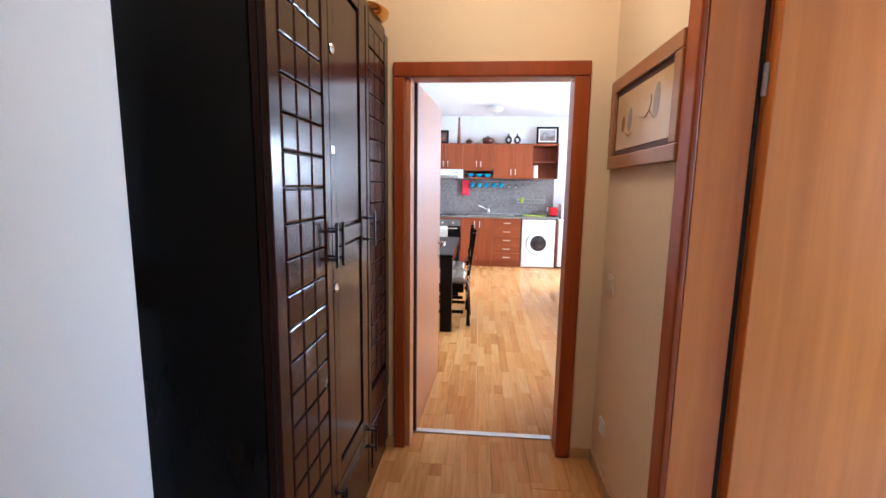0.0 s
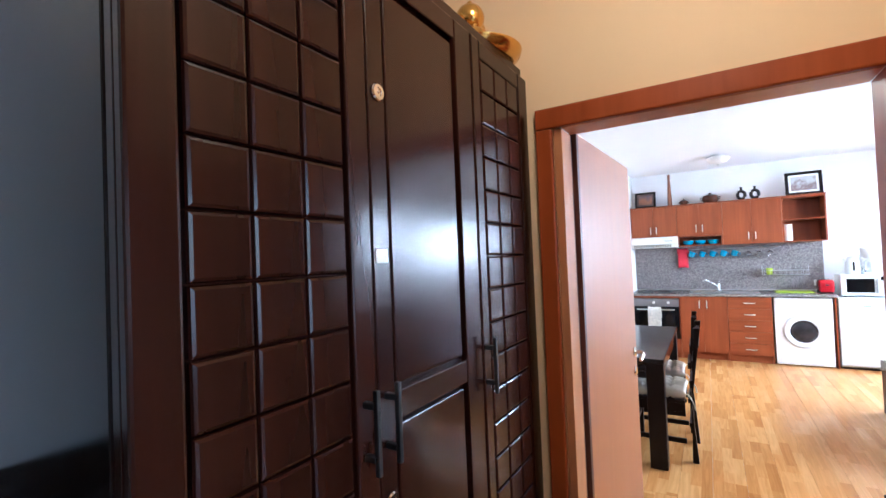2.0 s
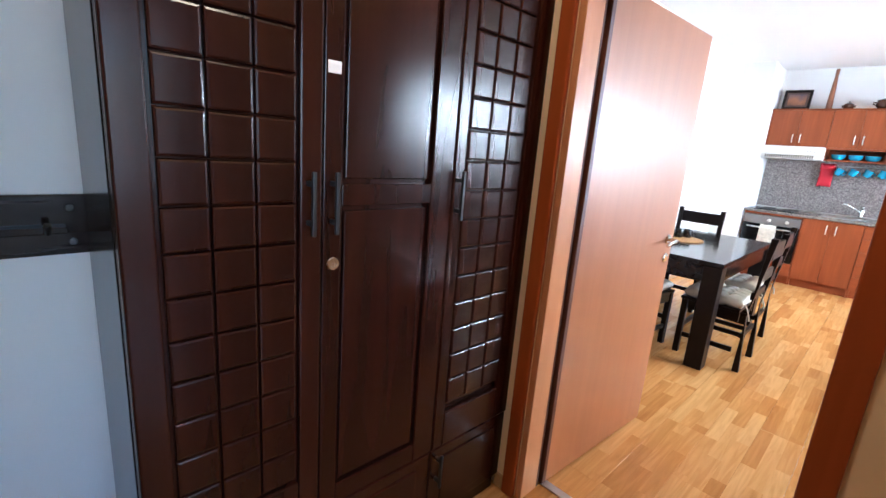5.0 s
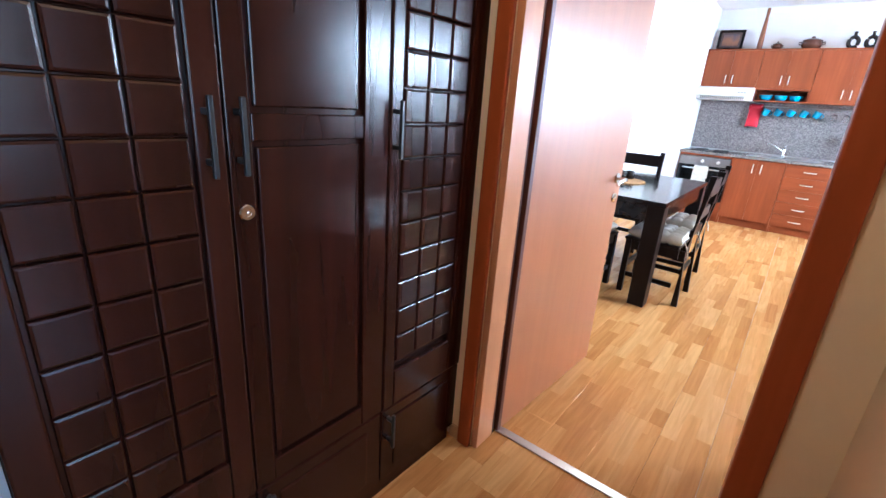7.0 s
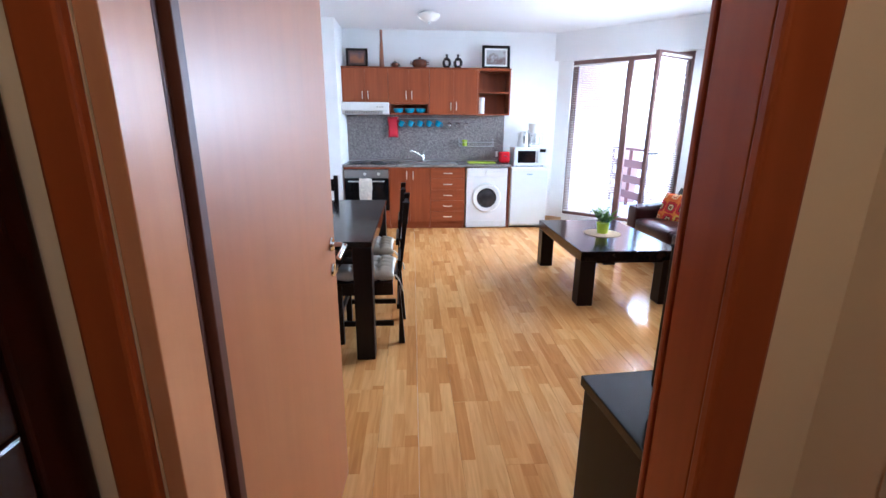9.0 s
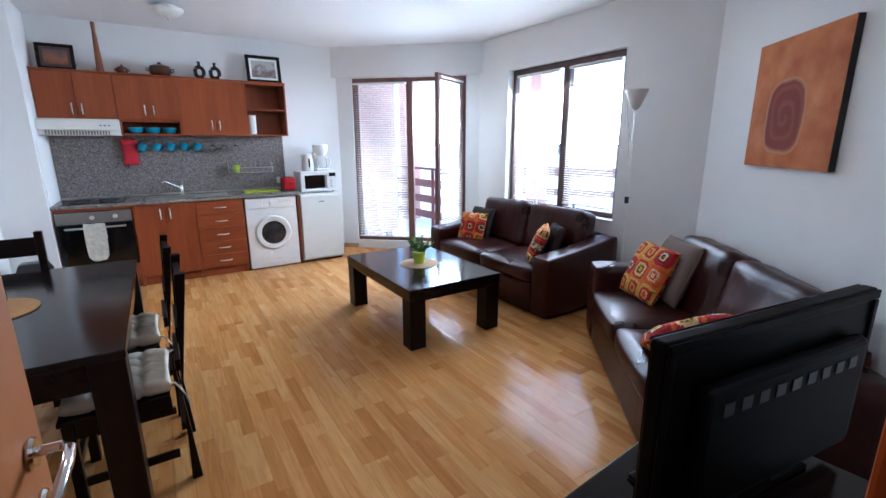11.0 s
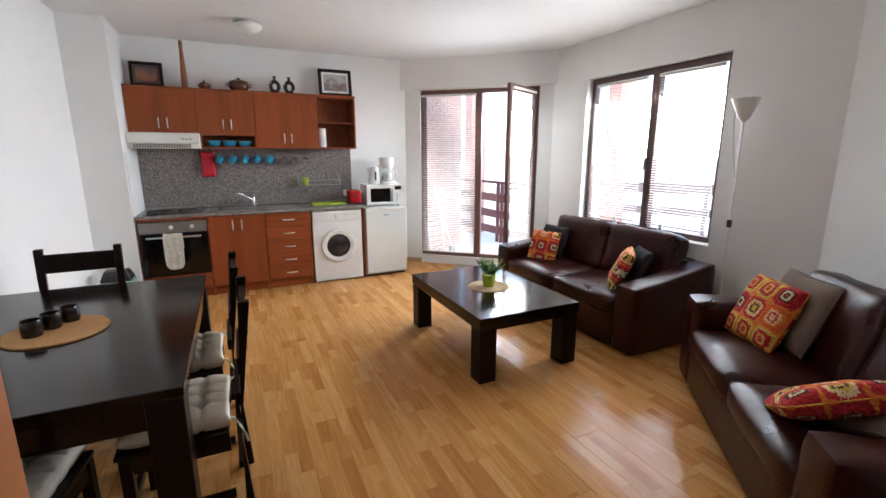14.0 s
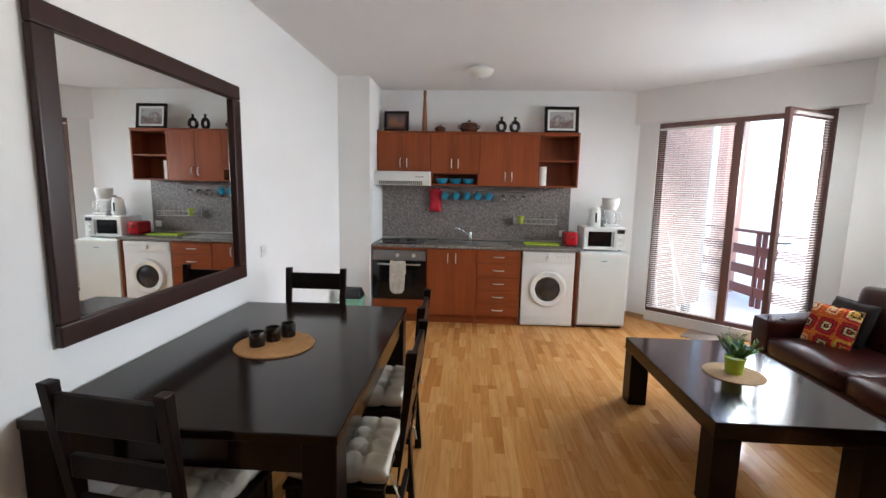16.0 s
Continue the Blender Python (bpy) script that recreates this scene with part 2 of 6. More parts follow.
BD0, BD1, BDZ = 0.22, 1.80, 2.362
solid("wall_northeast", bm_boxes([(-0.1, BD0, 0, 0.25, 0, CEIL), (BD1, BL + 0.1, 0, 0.25, 0, CEIL), (BD0, BD1, 0, 0.25, BDZ, CEIL), (BD0, BD1, 0, 0.25, 0, FRAME_Z0 - 0.001)]), M_WALL, "white painted slanting wall round the balcony door", "wall", at=BAL)
solid("trim_beam", bm_box(-0.05, BL + 0.05, -0.045, -0.001, 2.372, CEIL - 0.001), M_WALL, "white plastered beam above the balcony door", "beam", at=BAL)
ART = wall_frame(ART_D, ART_C)
solid("wall_southeast", bm_box(-0.1, (ART_C - ART_D).length + 0.1, -0.2, 0, 0, CEIL), M_WALL, "white painted slanting wall behind the sofa", "wall", at=ART)
DX0, DX1, DTOP = -0.365, 0.437, 1.985
solid("wall_south", bm_boxes([(-1.345, DX0 - 0.03, 2.37, DOOR_Y1, 0, CEIL), (DX1 + 0.052, 2.3, 2.37, DOOR_Y1, 0, CEIL), (DX0 - 0.03, DX1 + 0.052, 2.37, DOOR_Y1, DTOP + 0.03, CEIL)]), M_WALL, "white painted wall with the living room doorway", "wall")
solid("wall_hall_north", bm_boxes([(-1.345, DX0 - 0.03, DOOR_Y0, 2.37, 0, CEIL), (DX1 + 0.052, 2.3, DOOR_Y0, 2.37, 0, CEIL), (DX0 - 0.03, DX1 + 0.052, DOOR_Y0, 2.37, DTOP + 0.03, CEIL)]), M_CREAM, "cream painted hall wall round the doorway", "wall")
SD0, SD1, STOP = 0.57, 1.40, 2.22
solid("wall_hall_east", bm_boxes([(0.63, 0.83, SD1 + 0.03, DOOR_Y0, 0, CEIL), (0.63, 0.83, HALL_Y0, SD0 - 0.03, 0, CEIL), (0.63, 0.83, SD0 - 0.03, SD1 + 0.03, STOP + 0.03, CEIL)]), M_CREAM, "cream painted hall wall with a side doorway", "wall")
solid("wall_hall_west", bm_boxes([(-1.25, HALL_X0, HALL_Y0, 0.735, 0, CEIL), (-1.25, -1.065, 0.735, DOOR_Y0, 0, CEIL)]), M_WALL, "white painted hall wall with a recess for the wardrobe", "wall")
solid("wall_hall_south", bm_box(-1.1, 3.4, HALL_Y0 - 0.2, HALL_Y0, 0, CEIL), M_WALL, "plain white wall at the end of the hall", "wall")
solid("wall_side_room", bm_boxes([(3.2, 3.4, HALL_Y0, -0.4, 0, CEIL), (3.2, 3.4, 1.4, 2.285, 0, CEIL), (3.2, 3.4, -0.4, 1.4, 0, 0.8), (3.2, 3.4, -0.4, 1.4, 2.3, CEIL)]), M_WALL, "plain white side room wall with a window opening", "wall")

# skirting boards
M_SKIRT = wood("pale_skirting_veneer", (0.42, 0.24, 0.10), (0.56, 0.34, 0.16), 0.35, "x")
SK = 0.06
solid("baseboard_west", bm_box(LIV_X0, LIV_X0 + 0.014, 2.455, COL_Y, 0, SK, 0.004), M_SKIRT, "pale wood skirting board", "skirting")
solid("baseboard_north", bm_box(1.96, 2.16, KIT_Y - 0.014, KIT_Y, 0, SK, 0.004), M_SKIRT, "pale wood skirting board", "skirting")
solid("baseboard_east", bm_box(3.606, 3.62, 4.28, 7.27, 0, SK, 0.004), M_SKIRT, "pale wood skirting board", "skirting")
solid("baseboard_northeast", bm_box(0, BD0, -0.014, 0, 0, SK, 0.004), M_SKIRT, "pale wood skirting board", "skirting", at=BAL)
solid("baseboard_southeast", bm_box(0, (ART_C - ART_D).length, 0, 0.014, 0, SK, 0.004), M_SKIRT, "pale wood skirting board", "skirting", at=ART)
solid("baseboard_hall", bm_boxes([(0.616, 0.63, 1.49, 2.285, 0, SK), (0.515, 0.616, 2.271, 2.285, 0, SK), (-0.5, -0.455, 2.271, 2.285, 0, SK)], 0.004), M_SKIRT, "pale wood skirting board in the hall", "skirting")
solid("trim_threshold", bm_box(DX0, DX1, 2.43, 2.47, 0, 0.006, 0.002), M_STEEL, "aluminium threshold strip across the doorway", "threshold")

M_SEAL = plain("dark_brown_rubber_seal", (0.085, 0.024, 0.011), 0.5, vary=0.1, relief=0.02)

# living room door: casing, lining and open leaf
door = tagged(thing("door_1", "cherry veneered room door standing wide open", "door"), kind="structure")
part("casing", bm_box(DX0 - 0.085, DX0 - 0.028, 2.262, DOOR_Y0, 0, DTOP - 0.002, 0.006), M_CASING, door)
part("casing", bm_box(DX1 - 0.002, DX1 + 0.073, 2.262, DOOR_Y0, 0, DTOP - 0.002, 0.006), M_CASING, door)
part("casing", bm_box(DX0 - 0.085, DX1 + 0.073, 2.262, DOOR_Y0, DTOP, DTOP + 0.07, 0.006), M_CASING, door)
part("casing", bm_box(DX0 - 0.085, DX0 - 0.03, DOOR_Y1, 2.475, 0, DTOP + 0.085, 0.006), M_CASING, door)
part("casing", bm_box(DX1 + 0.034, DX1 + 0.10, DOOR_Y1, 2.475, 0, DTOP + 0.085, 0.006), M_CASING, door)
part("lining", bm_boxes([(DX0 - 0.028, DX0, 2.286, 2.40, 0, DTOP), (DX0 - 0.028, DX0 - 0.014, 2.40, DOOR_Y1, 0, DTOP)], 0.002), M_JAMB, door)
# right lining: same jamb, its shade put into the colour with darker casing veneer
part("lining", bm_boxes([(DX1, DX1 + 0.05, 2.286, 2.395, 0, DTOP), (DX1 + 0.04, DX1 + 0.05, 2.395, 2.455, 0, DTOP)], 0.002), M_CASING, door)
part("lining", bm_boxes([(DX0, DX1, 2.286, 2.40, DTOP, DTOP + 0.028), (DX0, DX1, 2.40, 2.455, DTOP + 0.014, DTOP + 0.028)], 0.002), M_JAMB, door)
part("seal", bm_box(DX0 - 0.013, DX0 - 0.001, 2.402, 2.418, 0, DTOP, 0.003), M_SEAL, door, "dark rubber door seal")
strike = part("strike_plate", bm_boxes([(DX1 + 0.0375, DX1 + 0.0395, 2.405, 2.43, 0.94, 1.12), (DX1 + 0.0365, DX1 + 0.0378, 2.41, 2.425, 1.04, 1.075), (DX1 + 0.0365, DX1 + 0.0378, 2.41, 2.425, 0.97, 1.0)]), plain("tarnished_brass", (0.20, 0.14, 0.09), 0.4, 1.0), door, "tarnished strike plate")
LEAF = pose(-0.352, 2.435, 0.012, 0, 0, -3.2)
leaf = part("leaf", bm_box(-0.04, 0, 0, 0.87, 0, 1.985, 0.003), M_LEAF, door, "pinkish cherry veneered flush leaf", at=LEAF)
part("leaf_edge", bm_boxes([(-0.042, 0.0025, -0.012, 0.012, 0.0, 1.986)], 0.002), M_SEAL, leaf, "dark brown edge strip")


def lever(parent, x, side):
    rose = part("rose", bm_lathe([(0.0, 0), (0.024, 0), (0.025, 0.004), (0.022, 0.009), (0.0, 0.0095)], 20), M_CHROME, parent, "chrome rose", 40, pose(x, 0.805, 1.03, 0, 90 * side, 0))
    part("lever_handle", bm_tube([(0, 0, 0.005), (0, 0, 0.04), (0, -0.012, 0.052), (0, -0.05, 0.056), (0.004 * side, -0.1, 0.056), (0.016 * side, -0.118, 0.052)], 0.0085, 10), M_CHROME, parent, "chrome lever handle", 50, pose(x, 0.805, 1.03, 0, 90 * side, 0))
    part("lock_rose", bm_lathe([(0.0, 0), (0.024, 0), (0.025, 0.004), (0.021, 0.009), (0.0, 0.0095)], 20), M_CHROME, parent, "chrome lock rose", 40, pose(x, 0.805, 0.935, 0, 90 * side, 0))


lever(leaf, 0.001, 1)
lever(leaf, -0.041, -1)

# side room door off the hall
door2 = tagged(thing("door_2", "cherry veneered side door standing open into the next room", "door"), kind="structure")
part("casing", bm_box(0.608, 0.63, SD1 - 0.004, SD1 + 0.085, 0, STOP + 0.085, 0.006), M_CASING, door2)
part("casing", bm_box(0.608, 0.63, SD0 - 0.085, SD0 + 0.004, 0, STOP + 0.085, 0.006), M_CASING, door2)
part("casing", bm_box(0.609, 0.63, SD0 + 0.006, SD1 - 0.006, STOP, STOP + 0.085, 0.006), M_CASING, door2)
part("lining", bm_boxes([(0.632, 0.78, SD1, SD1 + 0.028, 0, STOP), (0.78, 0.83, SD1 + 0.014, SD1 + 0.028, 0, STOP)], 0.002), M_SIDE, door2)
part("lining", bm_boxes([(0.632, 0.83, SD0 - 0.028, SD0, 0, STOP)], 0.002), M_SIDE, door2)
part("lining", bm_boxes([(0.632, 0.83, SD0, SD1, STOP, STOP + 0.028)], 0.002), M_SIDE, door2)
leaf2 = part("leaf", bm_box(0, 0.83, -0.04, 0, 0, STOP - 0.002, 0.004), M_SIDE, door2, "orange cherry veneered flush leaf", at=pose(0.803, SD1, 0.001, 0, 0, 1))
part("seal", bm_box(0.782, 0.797, SD1 + 0.0015, SD1 + 0.013, 0, STOP, 0.003), M_BLACKP, door2, "dark rubber door seal")
for hz in (0.35, 1.72):
    part("hinge", bm_lathe([(0, 0), (0.008, 0), (0.008, 0.09), (0, 0.09)], 12), M_STEEL, leaf2, "steel hinge pin", 40, pose(-0.006, -0.006, hz, 0, 0, 0))


# ---- large furniture ----
def cabinet_leg_table(name, label, cat, x0, x1, y0, y1, h, top, leg, apron, at=None, group=""):
    t = thing(name, label, cat, pose((x0 + x1) / 2, (y0 + y1) / 2, 0))
    a, b = (x1 - x0) / 2, (y1 - y0) / 2
    part("tabletop", bm_box(-a, a, -b, b, h - top, h, 0.004), M_DARK, t)
    for sx in (-1, 1):
        for sy in (-1, 1):
            lx, ly = sx * (a - leg / 2 - 0.004), sy * (b - leg / 2 - 0.004)
            part("leg", bm_box(lx - leg / 2, lx + leg / 2, ly - leg / 2, ly + leg / 2, 0, h - top - 0.0005, 0.005), M_DARKZ, t)
    for sx in (-1, 1):
        part("apron", bm_box(sx * (a - 0.03) - 0.011, sx * (a - 0.03) + 0.011, -b + leg + 0.004, b - leg - 0.004, h - top - apron, h - top - 0.0005, 0.002), M_DARK, t)
        part("apron", bm_box(-a + leg + 0.004, a - leg - 0.004, sx * (b - 0.03) - 0.011, sx * (b - 0.03) + 0.011, h - top - apron, h - top - 0.0005, 0.002), M_DARK, t)
    return t


coffee = cabinet_leg_table("coffee_table", "square dark-stained wooden coffee table with thick block legs", "coffee table", 1.338, 2.175, 5.05, 6.29, 0.475, 0.085, 0.13, 0.02)
dining = cabinet_leg_table("dining_table", "long dark-stained wooden dining table against the wall", "dining table", -1.335, -0.262, 4.262, 5.80, 0.782, 0.035, 0.115, 0.11)


# ---- sofas ----
def leather():
    mat, n, l, b = shader("dark_brown_leather", 0.3, 0, 0.27, 0.0)
    v = mapped(n, l, (1, 1, 1))
    big, crease, pore = noise_at(n, l, v, 3.5, 4), noise_at(n, l, mapped(n, l, (1, 1, 0.3)), 17, 3, 0.7), noise_at(n, l, v, 260, 2)
    c = ramp(n, l, big, [(0.25, (0.027, 0.0048, 0.0041)), (0.75, (0.044, 0.0084, 0.0068))])
    l.new(c, b.inputs["Base Color"])
    rough_from(n, l, b, big, 0.24, 0.34)
    add = n.new("ShaderNodeMath")
    add.operation = "MULTIPLY_ADD"
    add.inputs[1].default_value = 2.4
    l.new(crease, add.inputs[0])
    l.new(pore, add.inputs[2])
    bump(n, l, b, add.outputs[0], 0.26, 0.003)
    return mat


M_LEATHER = leather()


def bm_soft(x0, x1, y0, y1, z0, z1, bulge=0.02, rnd=0.05, wrinkle=0.006, seed=0.0, res=10):
    """An upholstered block with round edges, bulging faces and slight wrinkles."""
    bm = bmesh.new()
    bmesh.ops.create_cube(bm, size=2.0)
    bmesh.ops.subdivide_edges(bm, edges=bm.edges[:], cuts=res, use_grid_fill=True)
    half = Vector(((x1 - x0) / 2, (y1 - y0) / 2, (z1 - z0) / 2))
    mid = Vector(((x0 + x1) / 2, (y0 + y1) / 2, (z0 + z1) / 2))
    for v in bm.verts:
        u = v.co.copy()
        p = Vector((u.x * half.x, u.y * half.y, u.z * half.z))
        core = Vector([max(-(half[i] - rnd), min(half[i] - rnd, p[i])) for i in range(3)])
        d = p - core
        if d.length > 1e-6:
            p = core + d.normalized() * rnd
        for i in range(3):
            j, k = (i + 1) % 3, (i + 2) % 3
            if abs(u[i]) > 0.99:
                p[i] += math.copysign(bulge, u[i]) * (1 - u[j] ** 2) * (1 - u[k] ** 2)
        p += v.normal * wrinkle * noise.noise(p * 7 + Vector((seed, seed, seed)))
        v.co = mid + p
    return bm


def sofa(label, length, depth, at, group, rake=0.0):
    """A two-seat sofa: front towards -y, back towards +y, origin at the middle of its front foot line."""
    s = thing("sofa", label, "sofa", at, group)
    h, arm = length / 2, 0.21
    part("base", bm_soft(-h + 0.01, h - 0.01, 0.03, depth - 0.02, 0.02, 0.27, 0.0, 0.02, 0.002), M_LEATHER, s, "", 50)
    part("front_panel", bm_soft(-h + arm, h - arm, 0.0, 0.05, 0.02, 0.30, 0.004, 0.02, 0.003, 3.0), M_LEATHER, s, "", 50)
    for sx in (-1, 1):
        a0, a1 = (-h, -h + arm) if sx < 0 else (h - arm, h)
        bm = bm_soft(a0, a1, 0.0, depth - 0.02, 0.015, 0.60, 0.008, 0.03, 0.004, 5.0 * sx)
        for v in bm.verts:
            v.co.z += rake * max(0.0, v.co.z / 0.60) ** 2 * (max(0.0, v.co.y / depth) ** 1.5 - 0.45)
        arm_ob = part("armrest", bm, M_LEATHER, s, "", 50)
        part("piping", bm_tube([(a0 + 0.025 if sx > 0 else a1 - 0.025, 0.008, 0.05), (a0 + 0.025 if sx > 0 else a1 - 0.025, 0.008, 0.58)], 0.004, 6), M_LEATHER, arm_ob)
    part("back_frame", bm_soft(-h + arm - 0.02, h - arm + 0.02, depth - 0.22, depth, 0.02, 0.66, 0.0, 0.03, 0.003), M_LEATHER, s, "", 50)
    w = h - arm
    for i, x0 in enumerate((-w, 0.0)):
        part("seat_cushion", bm_soft(x0 + 0.004, x0 + w - 0.004, -0.012, depth - 0.30, 0.275, 0.43, 0.018, 0.045, 0.006, 2.0 + i), M_LEATHER, s, "", 60)
        part("back_cushion", bm_soft(x0 + 0.006, x0 + w - 0.006, -0.11, 0.11, 0.0, 0.47, 0.014, 0.05, 0.016, 7.0 + i, 12), M_LEATHER, s, "", 60, pose(0, depth - 0.27, 0.40, -13, 0, 0))
    return s


SOFA1 = pose(2.575, 5.86, 0, 0, 0, -90)
SOFA2 = pose(2.153, 3.928, 0, 0, 0, -130.4)
sofa("dark brown leather two-seat sofa under the window", 1.92, 0.93, SOFA1, "leather sofas", 0.11)
sofa("dark brown creased leather two-seat sofa against the slanting wall", 1.80, 0.86, SOFA2, "leather sofas")


# ---- wardrobe in the hall ----
def wardrobe():
    w = thing("wardrobe", "tall mahogany-stained wardrobe with carved grid doors", "wardrobe", pose(-0.508, 1.024, 0, 0, 0, -0.9))
    top, wide, deep = 2.205, 1.252, 0.548
    part("side_panel", bm_box(-deep, -0.032, 0.0, 0.022, 0.0, top, 0.003), M_WARDS, w, "black glossy stained side panel")
    part("side_panel", bm_box(-deep, -0.032, wide - 0.022, wide, 0.0, top, 0.003), M_WARDS, w)
    part("top_panel", bm_box(-deep, 0.0, 0.023, wide - 0.023, top - 0.03, top, 0.003), M_WARD, w)
    part("back_panel", bm_box(-deep, -deep + 0.012, 0.023, wide - 0.023, 0.0, top - 0.031), M_WARDS, w)
    part("plinth", bm_box(-0.05, -0.006, 0.023, wide - 0.023, 0.0, 0.055, 0.003), M_WARD, w)
    tile = mesh_of("panel", bm_tile(0.0885, 0.0905), M_WARD)
    tile_r = mesh_of("panel", bm_tile(0.088, 0.0905), M_WARD)
    rail_z0, rail_z1 = 0.365, top - 0.034
    for k, (y0, y1, g0, pitch) in enumerate(((0.002, 0.406, 0.069, 0.0917), (0.410, 0.837, None, 0), (0.841, wide - 0.002, 0.893, 0.0912))):
        d = part("door", bm_box(-0.03, -0.010, y0, y1, rail_z0, rail_z1, 0.002), M_WARD, w)
        if g0 is not None:
            g1 = g0 + 3 * pitch
            for a, b in ((y0, g0 - 0.006), (g1 + 0.006, y1)):
                part("stile", bm_box(-0.012, 0.010, a, b, rail_z0, rail_z1, 0.005), M_WARD, d)
            part("rail", bm_box(-0.012, 0.0095, g0 - 0.005, g1 + 0.005, 2.118, rail_z1, 0.005), M_WARD, d)
            part("rail", bm_box(-0.012, 0.0095, g0 - 0.005, g1 + 0.005, rail_z0, 0.498, 0.005), M_WARD, d)
            for r in range(17):
                for c in range(3):
                    t = new("panel", tile if k == 0 else tile_r)
                    t.parent = d
                    t.matrix_basis = pose(-0.011, g0 + (c + 0.5) * pitch, (0.555 if k == 0 else 0.578) + r * 0.0935, 0, 0, 0) @ pose(0, 0, 0, random.uniform(-0.3, 0.3), 0, random.uniform(-0.4, 0.4))
        else:
            for a, b in ((y0, 0.460), (0.754, y1)):
                part("stile", bm_box(-0.012, 0.008, a, b, rail_z0, rail_z1, 0.003), M_WARD, d)
            for a, b in ((rail_z0, 0.43), (1.244, 1.300), (2.118, rail_z1)):
                part("rail", bm_box(-0.012, 0.0075, 0.461, 0.753, a, b, 0.003), M_WARD, d)
            for z0, z1 in ((0.43, 1.244), (1.300, 2.118)):
                part("raised_panel", bm_box(-0.012, 0.002, 0.472, 0.742, z0 + 0.012, z1 - 0.012, 0.004), M_WARD, d)
            for z in (1.100, 1.884):
                part("lock", bm_lathe([(0, 0), (0.0165, 0), (0.0175, 0.003), (0.015, 0.006), (0.009, 0.006), (0.008, 0.004), (0.003, 0.004), (0.0, 0.007)], 20), M_CHROME, d, "round chrome lock", 40, pose(0.0075, 0.438, z, 0, 90, 0))
            part("label", bm_box(0.0082, 0.0096, 0.417, 0.451, 1.553, 1.580, 0.0005), M_WHITEP, d, "small white paper label")
        f = part("drawer_front", bm_box(-0.03, 0.004, y0, y1, 0.062, 0.357, 0.004), M_WARD, w)
        part("raised_panel", bm_box(0.0, 0.0085, y0 + 0.06, y1 - 0.06, 0.10, 0.315, 0.004), M_WARD, f)
        grips = ((0.371, 1.256, 0.096),) if k == 0 else (((0.431, 1.256, 0.096),) if k == 1 else ((0.855, 1.266, 0.096),))
        for y, z, hh in grips:
            part("handle", bm_grip(hh), M_BLACK, d, "black iron bar handle", None, pose(0.009, y, z, 0, 0, 0))
        part("handle", bm_grip(0.085), M_BLACK, f, "black iron bar handle", None, pose(0.004, y0 + 0.028, 0.28, 0, 0, 0))
    return w


def bm_tile(a, b):
    """A small pillowed block of a carved door, standing out along +x."""
    bm = bm_box(-0.001, 0.0195, -a / 2, a / 2, -b / 2, b / 2)
    bmesh.ops.bevel(bm, geom=[e for e in bm.edges if all(v.co.x > 0 for v in e.verts)], offset=0.006, segments=2, affect="EDGES", profile=0.5)
    return bm


def bm_grip(hh):
    bm = bm_boxes([(0.024, 0.034, -0.005, 0.005, -hh * 0.78, hh * 0.78), (0.0, 0.026, -0.006, 0.006, hh * 0.42, hh * 0.42 + 0.012), (0.0, 0.026, -0.006, 0.006, -hh * 0.42 - 0.012, -hh * 0.42)], 0.002)
    return bm


wardrobe()


# ---- kitchen ----
def granite(name, c0, c1, c2, rough):
    mat, n, l, b = shader(name, rough)
    v = mapped(n, l, (1, 1, 1))
    vor = n.new("ShaderNodeTexVoronoi")
    vor.inputs["Scale"].default_value = 95
    l.new(v, vor.inputs["Vector"])
    big = noise_at(n, l, v, 60, 6)
    sep = n.new("ShaderNodeSeparateColor")
    l.new(vor.outputs["Color"], sep.inputs["Color"])
    a = ramp(n, l, sep.outputs["Red"], [(0.15, c0), (0.5, c1), (0.9, c2)])
    a2 = ramp(n, l, big, [(0.35, c0), (0.6, c2)])
    l.new(mixed(n, l, a, a2, 0.4), b.inputs["Base Color"])
    bump(n, l, b, big, 0.05, 0.0005)
    return mat


M_SPLASH = granite("speckled_stone_laminate", (0.075, 0.062, 0.058), (0.18, 0.155, 0.146), (0.33, 0.295, 0.28), 0.4)
M_COUNTER = granite("speckled_worktop_laminate", (0.10, 0.09, 0.085), (0.20, 0.18, 0.165), (0.34, 0.31, 0.29), 0.25)
M_OVENGLASS = plain("black_oven_glass", (0.006, 0.006, 0.007), 0.08, vary=0.1, relief=0)
M_BLUE = plain("blue_glaze", (0.03, 0.27, 0.42), 0.2, vary=0.15, relief=0.02)
M_RED = plain("red_cloth", (0.50, 0.012, 0.03), 0.7, vary=0.15, relief=0.3)
M_REDP = plain("red_plastic", (0.45, 0.008, 0.015), 0.2, vary=0.08, relief=0)
M_LIME = plain("lime_green_plastic", (0.42, 0.55, 0.03), 0.35, vary=0.08, relief=0.02)
M_GLASS = glass("clear_glass")

M_NICKEL = plain("satin_nickel", (0.78, 0.77, 0.74), 0.38, 0.55, 0.04, 6, 0.0)
BY0, BY1 = 7.985, 8.58
HZ = 0.882


def bar_handle(parent, x, y, z, upright=True, ln=0.1):
    if upright:
        pts = [(x, y, z - ln / 2), (x, y - 0.02, z - ln / 2 + 0.012), (x, y - 0.026, z), (x, y - 0.02, z + ln / 2 - 0.012), (x, y, z + ln / 2)]
    else:
        pts = [(x - ln / 2, y, z), (x - ln / 2 + 0.012, y - 0.02, z), (x, y - 0.026, z), (x + ln / 2 - 0.012, y - 0.02, z), (x + ln / 2, y, z)]
    part("handle", bm_tube(pts, 0.0062, 8), M_NICKEL, parent, "satin nickel bow handle", 50)


